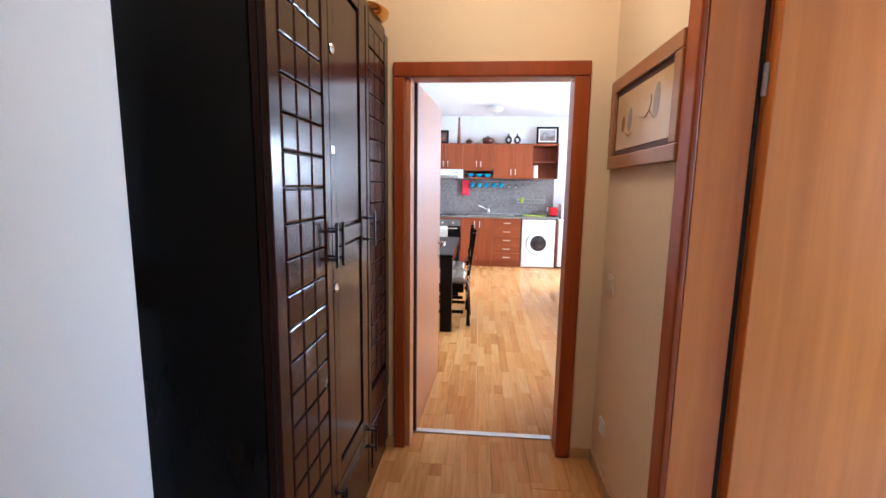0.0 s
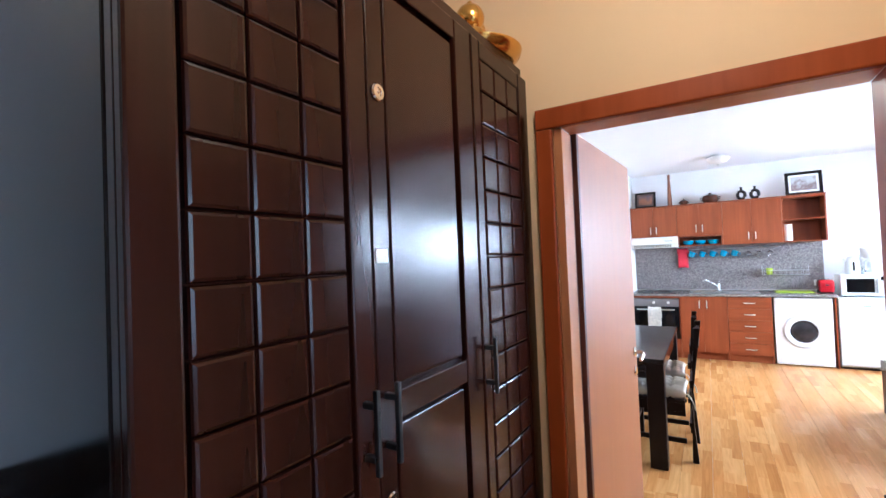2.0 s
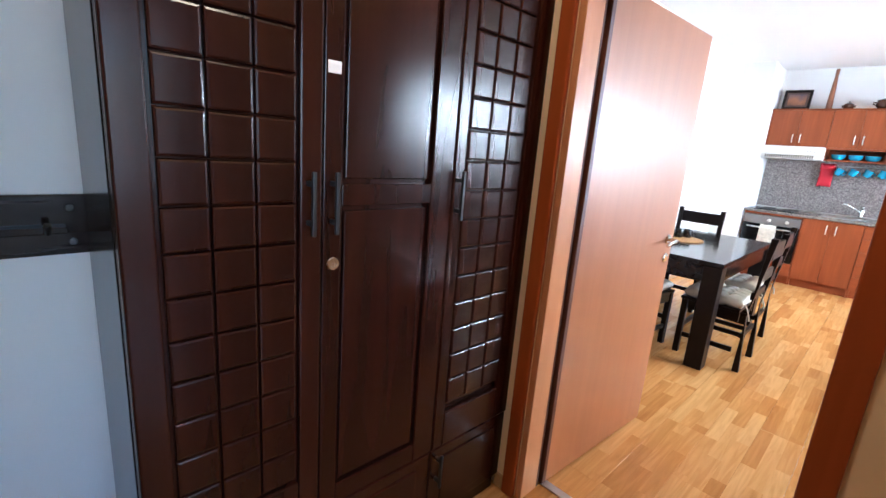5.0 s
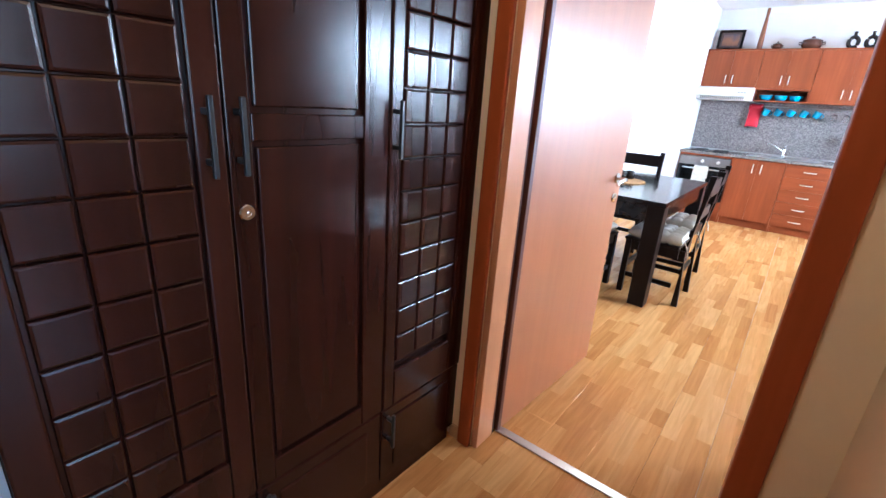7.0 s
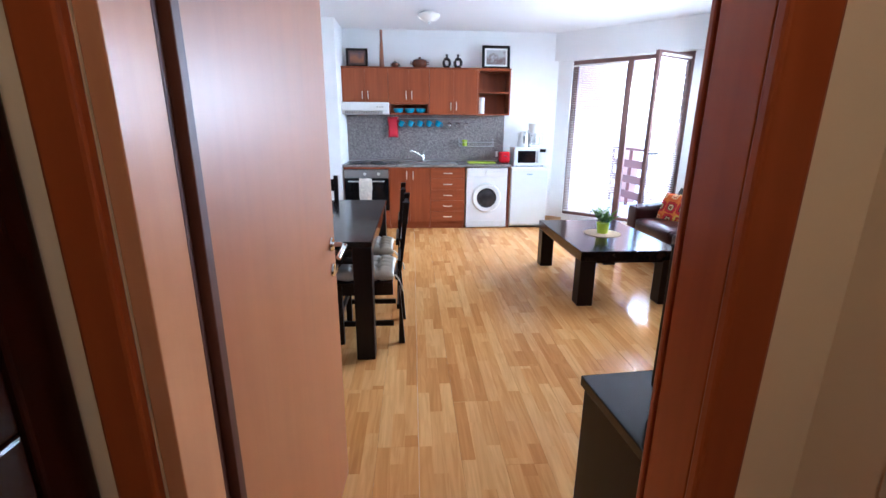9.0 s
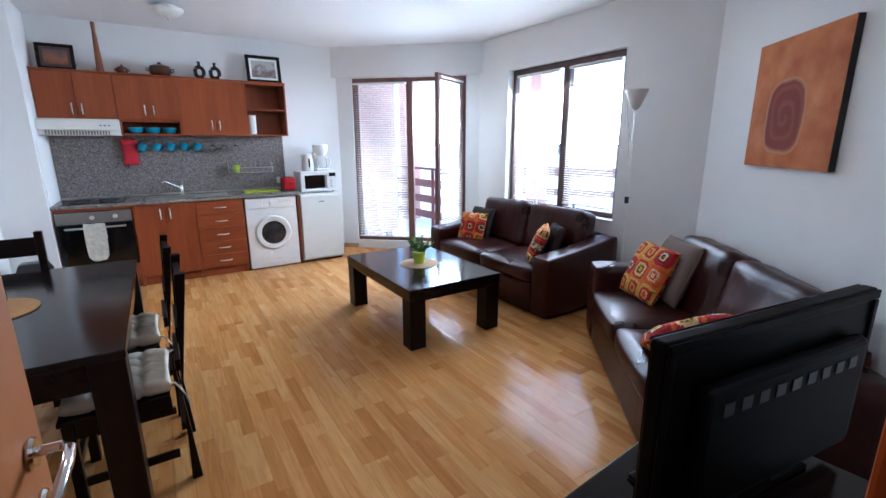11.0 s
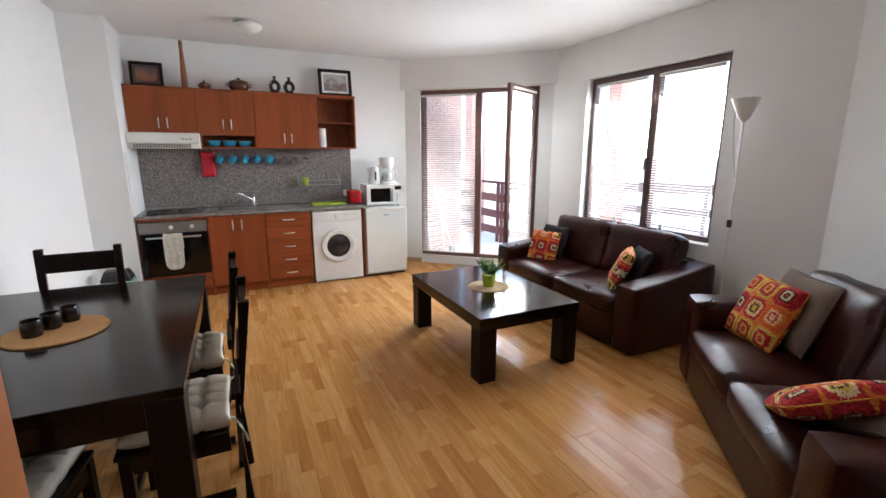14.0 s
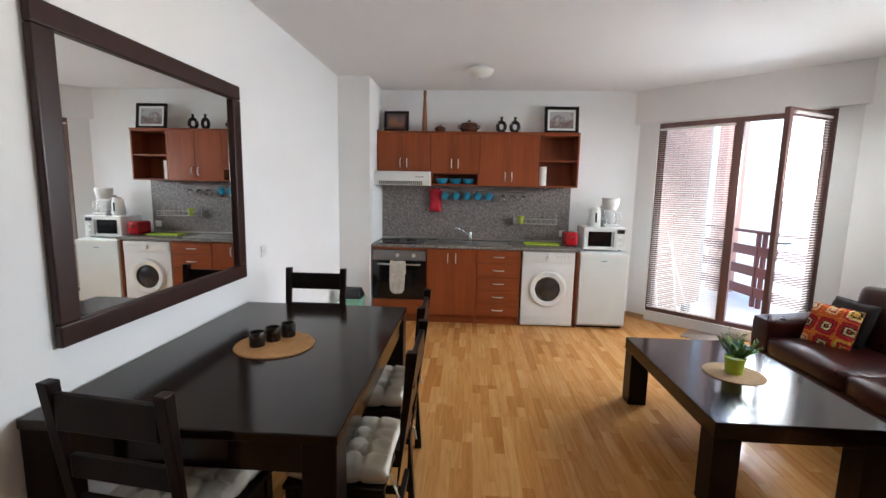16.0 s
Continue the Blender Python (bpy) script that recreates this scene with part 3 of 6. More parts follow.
def base_unit(label, x0, x1, kind):
    c = thing("base_cabinet", label, "kitchen cabinet", pose((x0 + x1) / 2, BY0, 0), "kitchen base cabinets")
    w = (x1 - x0) / 2
    body = [(-w, -w + 0.018, 0.018, 0.59, 0.0, HZ), (w - 0.018, w, 0.018, 0.59, 0.0, HZ), (-w + 0.018, w - 0.018, 0.018, 0.59, 0.09, 0.108), (-w + 0.018, w - 0.018, 0.58, 0.59, 0.108, HZ)]
    part("body", bm_boxes(body), M_CHERRY, c)
    part("plinth", bm_box(-w + 0.019, w - 0.019, 0.045, 0.06, 0, 0.088), M_CHERRY_H, c)
    if kind == "doors":
        for sx in (-1, 1):
            a, b = (-w + 0.002, -0.0015) if sx < 0 else (0.0015, w - 0.002)
            d = part("door", bm_box(a, b, 0, 0.017, 0.10, HZ - 0.006, 0.002), M_CHERRY, c)
            bar_handle(d, sx * 0.045, 0.0, 0.77, True, 0.11)
    elif kind == "drawers":
        hgt = (HZ - 0.006 - 0.10) / 5
        for i in range(5):
            d = part("drawer_front", bm_box(-w + 0.002, w - 0.002, 0, 0.017, 0.10 + i * hgt + 0.0015, 0.10 + (i + 1) * hgt - 0.0015, 0.002), M_CHERRY_H, c)
            bar_handle(d, 0, 0, 0.10 + (i + 0.5) * hgt, False, 0.12)
    else:
        d = part("drawer_front", bm_box(-w + 0.002, w - 0.002, 0, 0.017, 0.10, 0.268, 0.002), M_CHERRY_H, c)
        bar_handle(d, 0, 0, 0.17, False, 0.1)
        part("rail", bm_box(-w + 0.02, w - 0.02, 0.0, 0.017, HZ - 0.026, HZ - 0.001), M_CHERRY_H, c)
    return c


base_unit("cherry oven housing cabinet with a drawer below", -0.978, -0.346, "oven")
base_unit("cherry sink cabinet with two closed doors", -0.344, 0.232, "doors")
base_unit("cherry cabinet with five closed drawers", 0.234, 0.728, "drawers")
solid("end_panel", bm_box(1.358, 1.376, BY0 + 0.01, BY1, 0, HZ, 0.002), M_CHERRY, "upright cherry panel carrying the worktop end", "cabinet panel", "thing")

M_PANEL = plain("dull_grey_steel", (0.26, 0.25, 0.245), 0.42, 0.7, 0.06, 4, 0.05)
oven = thing("oven", "built-in black glass and steel oven under the hob", "oven", pose(-0.662, BY0, 0.272))
part("body", bm_box(-0.295, 0.295, 0.012, 0.55, 0.0, 0.575), M_BLACKP, oven)
part("door", bm_box(-0.306, 0.306, -0.012, 0.010, 0.004, 0.455, 0.004), M_OVENGLASS, oven, "black glass oven door")
part("control_panel", bm_box(-0.306, 0.306, -0.012, 0.010, 0.460, 0.575, 0.003), M_PANEL, oven, "brushed steel control panel")
for x in (-0.02, 0.17):
    part("knob", bm_lathe([(0, 0), (0.021, 0), (0.020, 0.02), (0.017, 0.024), (0, 0.025)], 18), M_NICKEL, oven, "", 40, pose(x, -0.012, 0.518, 90, 0, 0))
part("handle", bm_tube([(-0.24, -0.012, 0.415), (-0.24, -0.045, 0.418), (-0.23, -0.05, 0.418), (0.23, -0.05, 0.418), (0.24, -0.045, 0.418), (0.24, -0.012, 0.415)], 0.010, 10), M_STEEL, oven, "steel bar handle", 50)
M_MITT = plain("quilted_pale_cloth", (0.58, 0.54, 0.47), 0.85, vary=0.22, scale=28, relief=0.5, fine=300)


def bm_towel(w, drop, t=0.012):
    bm = bmesh.new()
    path = [(-0.030, -drop * 0.93), (-0.032, -drop * 0.5), (-0.028, -0.05), (-0.020, -0.008), (0.0, 0.014), (0.020, -0.005), (0.024, -0.05), (0.026, -drop * 0.35)]
    rows = []
    for k, (y, z) in enumerate(path):
        row = []
        for i in range(13):
            u = i / 12 * 2 - 1
            round_off = (0.05 * abs(u) ** 4 if k == 0 else 0.0)
            row.append(bm.verts.new((u * w / 2 * (1.0 - 0.06 * (k == 0)), y + 0.003 * math.sin(u * 9 + k), z + round_off + 0.002 * math.sin(5 * u))))
        rows.append(row)
    for a, b in zip(rows, rows[1:]):
        for i in range(12):
            bm.faces.new((a[i], a[i + 1], b[i + 1], b[i]))
    bmesh.ops.recalc_face_normals(bm, faces=bm.faces[:])
    bmesh.ops.solidify(bm, geom=bm.faces[:], thickness=-t)
    return bm


solid("oven_glove", bm_towel(0.175, 0.37), M_MITT, "pale quilted double oven glove over the oven handle", "oven glove", "thing", 60, pose(-0.672, BY0 - 0.05, 0.702))

worktop = thing("worktop", "grey speckled laminate worktop along the kitchen wall", "worktop", pose(0, 0, 0))
part("slab", bm_box(-0.985, 1.385, 7.96, 8.585, HZ + 0.002, 0.918, 0.006), M_COUNTER, worktop)
part("edge_strip", bm_box(-0.983, 1.383, 8.568, 8.583, 0.9185, 0.939, 0.004), M_STEEL, worktop, "aluminium wall edge strip")
splash = tagged(solid("trim_splashback", bm_boxes([(-0.978, 1.375, 8.586, 8.598, 0.92, 1.604)]), M_SPLASH, "grey speckled stone-look splashback panel", "splashback"), kind="structure")
solid("trim_splashback_side", bm_box(NICHE_X + 0.001, NICHE_X + 0.010, 7.98, 8.584, 0.92, 1.55), M_WALL, "pale splashback return panel", "splashback")
hob = thing("hob", "black glass hob set into the worktop", "hob", pose(-0.66, 8.25, 0.9185))
part("plate", bm_box(-0.26, 0.26, -0.23, 0.23, 0, 0.006, 0.002), M_OVENGLASS, hob)
for x, y, r in ((-0.12, -0.1, 0.09), (0.12, -0.1, 0.075), (-0.12, 0.11, 0.075), (0.12, 0.11, 0.09)):
    part("burner", bm_lathe([(0, 0.0062), (r, 0.0062), (r, 0.012), (r - 0.01, 0.014), (0, 0.0135)], 24), M_BLACK, hob, "", 40, pose(x, y, 0))
sink = thing("sink", "inset stainless steel sink with a drainer", "sink", pose(0.0, 8.24, 0.9185))
drainer = part("drainer", bm_box(0.19, 0.62, -0.2, 0.2, 0, 0.004, 0.0015), M_STEEL, sink)
for i in range(6):
    part("rib", bm_box(0.24, 0.58, -0.15 + 0.06 * i, -0.14 + 0.06 * i, 0.004, 0.007, 0.001), M_STEEL, drainer)
part("basin", bm_boxes([(-0.22, 0.185, -0.2, -0.17, 0, 0.005), (-0.22, 0.185, 0.17, 0.2, 0, 0.005), (-0.22, -0.18, -0.17, 0.17, 0, 0.005), (0.15, 0.185, -0.17, 0.17, 0, 0.005), (-0.18, 0.15, -0.17, 0.17, 0.0, 0.001)], 0.001), M_STEEL, sink)
tap = thing("kitchen_tap", "chrome mixer tap with a swung spout", "tap", pose(0.15, 8.43, 0.9185))
part("base", bm_lathe([(0, 0), (0.026, 0), (0.026, 0.012), (0.02, 0.016), (0.02, 0.10), (0.015, 0.115), (0, 0.118)], 20), M_CHROME, tap, "", 40)
part("spout", bm_tube([(0, 0, 0.07), (-0.06, -0.02, 0.115), (-0.15, -0.06, 0.165), (-0.185, -0.075, 0.172), (-0.20, -0.08, 0.155)], 0.011, 10), M_CHROME, tap, "", 50)
part("lever", bm_tube([(0, 0, 0.115), (0.004, -0.03, 0.135), (0.006, -0.07, 0.15)], 0.007, 8), M_CHROME, tap, "", 50)

washer = thing("washing_machine", "white front-loading washing machine under the worktop", "washing machine", pose(1.043, 8.0, 0))
part("body", bm_box(-0.295, 0.295, 0.0, 0.55, 0.012, 0.872, 0.006), M_WHITE, washer)
part("control_panel", bm_box(-0.292, 0.292, -0.010, -0.0005, 0.745, 0.870, 0.004), M_WHITEP, washer)
part("drawer", bm_box(-0.275, -0.10, -0.016, -0.0105, 0.768, 0.848, 0.004), M_WHITEP, washer, "detergent drawer")
part("knob", bm_lathe([(0, 0), (0.027, 0), (0.025, 0.018), (0.0, 0.02)], 20), M_WHITEP, washer, "", 40, pose(0.0, -0.0105, 0.806, 90, 0, 0))
for x in (0.1, 0.14, 0.18, 0.22):
    part("button", bm_lathe([(0, 0), (0.008, 0), (0.007, 0.005), (0, 0.006)], 10), M_STEEL, washer, "", 40, pose(x, -0.0105, 0.82, 90, 0, 0))
hatch = part("hatch", bm_lathe([(0.143, 0.02), (0.172, 0.03), (0.197, 0.028), (0.21, 0.012), (0.212, 0.0), (0.146, 0.0), (0.143, 0.02)], 40), M_WHITEP, washer, "round white hatch ring", 40, pose(0.0, -0.0005, 0.445, 90, 0, 0))
part("hatch_glass", bm_lathe([(0.142, 0.012), (0.138, 0.02), (0.128, 0.022), (0.118, 0.012), (0.08, 0.026), (0.0, 0.032)], 32), plain("smoked_hatch_glass", (0.035, 0.033, 0.035), 0.12, vary=0.5, scale=9, relief=0), hatch, "dark hatch glass", 60)
part("kick_plate", bm_box(-0.292, 0.292, -0.004, -0.0005, 0.02, 0.115, 0.002), M_WHITEP, washer)

fridge = thing("fridge", "small white undercounter fridge with a closed door", "fridge", pose(1.655, 7.98, 0))
part("body", bm_box(-0.265, 0.265, 0.05, 0.56, 0.02, 0.878, 0.008), M_FRIDGE, fridge)
part("door", bm_box(-0.265, 0.265, 0.0, 0.046, 0.045, 0.875, 0.012, 3), M_FRIDGE, fridge)
part("foot", bm_boxes([(-0.25, 0.25, 0.06, 0.5, 0, 0.022)]), M_BLACKP, fridge)
part("grip", bm_box(-0.262, 0.262, -0.004, 0.0, 0.833, 0.863, 0.002), M_WHITEP, fridge)
part("badge", bm_boxes([(-0.035 + i * 0.018, -0.022 + i * 0.018, -0.0055, -0.0005, 0.778, 0.790) for i in range(4)], 0.001), M_BLUE, fridge, "small dark blue badge")

mw = thing("microwave", "white microwave oven on top of the fridge", "microwave", pose(1.69, 8.15, 0.879))
part("body", bm_box(-0.235, 0.235, 0.0, 0.34, 0.012, 0.272, 0.008), M_WHITE, mw)
for x in (-0.21, 0.18):
    for y in (0.03, 0.28):
        part("foot", bm_box(x, x + 0.03, y, y + 0.03, 0, 0.013), M_BLACKP, mw)
part("door", bm_box(-0.233, 0.12, -0.014, -0.0005, 0.016, 0.268, 0.006), M_WHITEP, mw)
part("door_glass", bm_box(-0.185, 0.075, -0.018, -0.0142, 0.055, 0.225, 0.003), M_OVENGLASS, mw, "black door window")
part("handle", bm_box(0.09, 0.108, -0.036, -0.015, 0.05, 0.23, 0.006), M_STEEL, mw)
part("control_panel", bm_box(0.123, 0.233, -0.014, -0.0005, 0.016, 0.268, 0.004), M_WHITEP, mw)
part("display", bm_box(0.135, 0.222, -0.017, -0.0142, 0.205, 0.25, 0.002), M_OVENGLASS, mw)
for z in (0.08, 0.15):
    part("knob", bm_lathe([(0, 0), (0.022, 0), (0.019, 0.016), (0, 0.017)], 16), M_WHITEP, mw, "", 40, pose(0.178, -0.0142, z, 90, 0, 0))

kettle = thing("electric_kettle", "white plastic electric kettle on the microwave", "kettle", pose(1.605, 8.30, 1.1515))
part("body", bm_lathe([(0, 0), (0.075, 0), (0.078, 0.02), (0.070, 0.12), (0.060, 0.20), (0.045, 0.222), (0, 0.23)], 24), M_WHITEP, kettle, "", 50)
part("handle", bm_tube([(0.058, 0, 0.205), (0.095, 0, 0.20), (0.112, 0, 0.15), (0.108, 0, 0.08), (0.072, 0, 0.05)], 0.011, 8), M_WHITEP, kettle, "", 50)
part("spout", bm_box(-0.082, -0.05, -0.018, 0.018, 0.17, 0.21, 0.008), M_WHITEP, kettle)
part("gauge", bm_box(-0.009, 0.009, -0.076, -0.066, 0.05, 0.16, 0.003), M_OVENGLASS, kettle)
coffee_m = thing("coffee_maker", "white filter coffee maker with a glass jug", "coffee maker", pose(1.78, 8.30, 1.1515))
part("base", bm_box(-0.09, 0.09, -0.1, 0.11, 0, 0.03, 0.01), M_WHITEP, coffee_m)
part("tower", bm_box(-0.085, 0.085, 0.05, 0.11, 0.03, 0.25, 0.01), M_WHITEP, coffee_m)
part("head", bm_lathe([(0, 0.20), (0.065, 0.20), (0.09, 0.25), (0.10, 0.325), (0.092, 0.335), (0, 0.34)], 24), M_WHITEP, coffee_m, "", 50)
jug = part("jug", bm_lathe([(0, 0.032), (0.06, 0.032), (0.072, 0.08), (0.066, 0.14), (0.05, 0.175), (0.047, 0.175), (0.062, 0.14), (0.068, 0.08), (0.057, 0.036), (0, 0.036)], 24), M_GLASS, coffee_m, "glass jug", 60, pose(0, -0.02, 0))
part("jug_handle", bm_tube([(0.05, -0.02, 0.165), (0.10, -0.04, 0.16), (0.105, -0.045, 0.09), (0.07, -0.03, 0.06)], 0.008, 8), M_WHITEP, jug, "", 50)
redk = thing("toaster", "small red glossy toaster on the worktop", "toaster", pose(1.325, 8.27, 0.9185))
part("body", bm_box(-0.075, 0.075, -0.12, 0.12, 0.008, 0.17, 0.03, 4), M_REDP, redk, "", 50)
part("base", bm_box(-0.07, 0.07, -0.11, 0.11, 0, 0.01), M_BLACKP, redk)
part("lever", bm_box(-0.02, 0.02, -0.135, -0.118, 0.10, 0.115, 0.003), M_BLACKP, redk)


def wall_unit(label, x0, x1, z0, z1, kind):
    c = thing("wall_cabinet", label, "wall cabinet", pose((x0 + x1) / 2, 8.30, z0), "kitchen wall cabinets")
    w, h = (x1 - x0) / 2, z1 - z0
    t = 0.017
    items = [(-w, -w + t, 0.018, 0.295, 0, h), (w - t, w, 0.018, 0.295, 0, h), (-w + t, w - t, 0.018, 0.295, 0, t), (-w + t, w - t, 0.018, 0.295, h - t, h), (-w + t, w - t, 0.285, 0.295, t, h - t)]
    if kind != "doors":
        items = [(a, b, -0.0 if c0 < 0.02 else c0, d0, e, f) for a, b, c0, d0, e, f in items]
    part("body", bm_boxes(items), M_CHERRY, c)
    if kind == "doors":
        for sx in (-1, 1):
            a, b = (-w + 0.0015, -0.0015) if sx < 0 else (0.0015, w - 0.0015)
            d = part("door", bm_box(a, b, 0, 0.017, 0.002, h - 0.002, 0.002), M_CHERRY, c)
            bar_handle(d, sx * 0.04, 0, 0.115 if h > 0.5 else 0.10, True, 0.10)
    if kind == "shelf":
        part("shelf", bm_box(-w + t, w - t, 0.01, 0.284, h / 2 - 0.008, h / 2 + 0.009), M_CHERRY_H, c)
    return c


UZ = 2.208
wall_unit("cherry wall cabinet with closed doors above the hood", -0.985, -0.348, 1.755, UZ, "doors")
wall_unit("cherry wall cabinet with closed doors above the niche", -0.346, 0.233, 1.755, UZ, "doors")
wall_unit("open cherry niche holding blue bowls", -0.346, 0.233, 1.597, 1.753, "open")
wall_unit("tall cherry wall cabinet with two closed doors", 0.235, 0.918, 1.597, UZ, "doors")
wall_unit("open cherry shelf unit with one shelf", 0.920, 1.387, 1.597, UZ, "shelf")
solid("cornice", bm_box(-0.988, 1.392, 8.292, 8.595, UZ + 0.001, UZ + 0.018, 0.003), M_CHERRY_H, "thin cherry top board over the wall cabinets", "cabinet top", "thing")
M_SLOT = plain("shadowy_grille_slot", (0.22, 0.21, 0.19), 0.6)
hood = thing("cooker_hood", "white slim cooker hood under the wall cabinet", "cooker hood", pose(-0.662, 8.13, 1.592))
part("body", bm_box(-0.325, 0.325, 0.03, 0.46, 0.0, 0.160, 0.006), M_WHITEP, hood)
part("front", bm_box(-0.326, 0.326, 0.0, 0.029, 0.05, 0.145, 0.006), M_WHITEP, hood)
for i in range(22):
    part("slot", bm_box(-0.27 + i * 0.0235, -0.258 + i * 0.0235, 0.022, 0.0297, 0.006, 0.045), M_SLOT, hood)
for i in range(3):
    part("button", bm_box(0.16 + i * 0.035, 0.18 + i * 0.035, -0.003, 0.0, 0.09, 0.102, 0.001), M_SLOT, hood)


# ---- dining chairs ----
M_CUSH = plain("cream_cotton_cushion", (0.68, 0.64, 0.55), 0.85, vary=0.12, scale=14, relief=0.4, fine=350)


def dining_chair(label, at):
    """A straight-backed chair, facing +y, origin under the middle of its seat."""
    c = thing("dining_chair", label, "chair", at, "chairs round the dining table")
    w, d = 0.215, 0.21
    for sx in (-1, 1):
        x = sx * (w - 0.02)
        part("front_leg", bm_box(x - 0.02, x + 0.02, d - 0.04, d, 0, 0.425, 0.003), M_DARKZ, c)
        bm = bm_boxes([(x - 0.02, x + 0.02, -d - 0.0, -d + 0.042, 0, 0.98)], 0.004)
        for v in bm.verts:
            z = v.co.z
            v.co.y -= 0.075 * max(0.0, (z - 0.42) / 0.56) ** 1.3 + 0.03 * max(0.0, (0.40 - z) / 0.4)
        bmesh.ops.bisect_plane(bm, geom=bm.verts[:] + bm.edges[:] + bm.faces[:], plane_co=(0, 0, 0.42), plane_no=(0, 0, 1))
        for v in bm.verts:
            if abs(v.co.z - 0.42) < 1e-4:
                v.co.y = -d if v.co.y < -d + 0.02 else -d + 0.042
        part("back_leg", bm, M_DARKZ, c)
        part("side_rail", bm_box(x - 0.012, x + 0.012, -d + 0.044, d - 0.042, 0.355, 0.424, 0.002), M_DARKZ, c)
        part("stretcher", bm_box(x - 0.010, x + 0.010, -d + 0.044, d - 0.042, 0.13, 0.165, 0.002), M_DARKZ, c)
    part("stretcher", bm_box(-w + 0.04, w - 0.04, d - 0.032, d - 0.010, 0.20, 0.235, 0.002), M_DARKZ, c)
    part("stretcher", bm_box(-w + 0.04, w - 0.04, -d + 0.002, -d + 0.024, 0.24, 0.275, 0.002), M_DARKZ, c)
    part("seat", bm_box(-w, w, -d + 0.045, d + 0.012, 0.425, 0.447, 0.005), M_DARKZ, c)
    for z0, z1, lean in ((0.83, 0.945, 0.068), (0.66, 0.735, 0.038), (0.53, 0.585, 0.018)):
        part("back_slat", bm_box(-w + 0.04, w - 0.04, -d + 0.008 - lean, -d + 0.030 - lean, z0, z1, 0.004), M_DARKZ, c)
    k = thing("seat_cushion", "cream tufted cotton cushion tied on a chair seat", "cushion", at @ pose(0, 0.018, 0.482), "seat cushions")
    tufts = [(a, b) for a in (-0.45, 0.0, 0.45) for b in (-0.45, 0.0, 0.45)]
    part("pad", bm_pillow(0.40, 0.385, 0.105, 42, 0.3, tufts, 0.005), M_CUSH, k, "", 80)
    for a, b in tufts:
        part("button", bm_lathe([(0, 0.005), (0.007, 0.003), (0.008, 0.0), (0, 0.0)], 10), M_CUSH, k, "", 60, pose(a * 0.2, b * 0.1925, 0.012))
    for sx in (-1, 1):
        part("tie", bm_tube([(sx * 0.17, -0.185, 0.0), (sx * 0.186, -0.205, 0.005), (sx * 0.222, -0.225, -0.01), (sx * 0.232, -0.243, -0.05), (sx * 0.225, -0.25, -0.09)], 0.005, 6), M_CUSH, k, "", 60)
    return c


dining_chair("dark-stained wooden dining chair tucked in at the table side", pose(-0.32, 4.69, 0, 0, 0, 90))
dining_chair("dark-stained wooden dining chair tucked in at the table side", pose(-0.355, 5.28, 0, 0, 0, 91))
dining_chair("dark-stained wooden dining chair at the table end near the kitchen", pose(-0.945, 5.775, 0, 0, 0, 181))
dining_chair("dark-stained wooden dining chair at the table end near the door", pose(-0.86, 4.385, 0, 0, 0, -7))

# ---- mirror ----
M_MIRF = wood("dark_brown_mirror_frame_wood", (0.026, 0.0105, 0.0085), (0.042, 0.018, 0.0145), 0.3, "z", 0.0, 0.03, 1.0, 0.3)
mirror = thing("wall_mirror", "large wall mirror in a wide dark wooden frame", "mirror", pose(LIV_X0, 5.095, 1.561))
for y0, y1, z0, z1 in ((-0.665, 0.665, 0.515, 0.60), (-0.665, 0.665, -0.60, -0.515), (-0.665, -0.577, -0.514, 0.514), (0.577, 0.665, -0.514, 0.514)):
    part("frame", bm_box(0.003, 0.034, y0, y1, z0, z1, 0.007, 3), M_MIRF, mirror)
M_MIRROR, _n, _l, _b = shader("silvered_glass", 0.005, 1.0)
_b.inputs["Base Color"].default_value = (0.86, 0.88, 0.87, 1)
part("glass", bm_box(0.004, 0.012, -0.578, 0.578, -0.516, 0.516), M_MIRROR, mirror, "silvered mirror glass")

# ---- window and balcony door ----
M_FRAME = wood("brown_window_wood", (0.080, 0.045, 0.040), (0.135, 0.080, 0.070), 0.4, "z")
M_FRAMEB = wood("red_brown_balcony_door_wood", (0.125, 0.060, 0.050), (0.20, 0.10, 0.085), 0.4, "z")
M_PANE = glass("window_pane")
M_SLAT = plain("beige_blind_slat", (0.80, 0.76, 0.70), 0.45, vary=0.04, relief=0)


def pane(parent, bm):
    p = part("pane", bm, M_PANE, parent, "clear glass pane")
    p.visible_shadow = False
    return p


def sash(parent, x0, x1, z0, z1, y, bar=0.062, deep=0.05, name="sash"):
    """A glazed sash in the x-z plane of its parent."""
    s = part(name, bm_boxes([(x0, x0 + bar, y, y + deep, z0, z1), (x1 - bar, x1, y, y + deep, z0, z1), (x0 + bar, x1 - bar, y + 0.001, y + deep - 0.001, z0, z0 + bar), (x0 + bar, x1 - bar, y + 0.001, y + deep - 0.001, z1 - bar, z1)]), M_FRAME, parent)
    pane(s, bm_box(x0 + bar - 0.01, x1 - bar + 0.01, y + 0.022, y + 0.028, z0 + bar - 0.01, z1 - bar + 0.01))
    return s


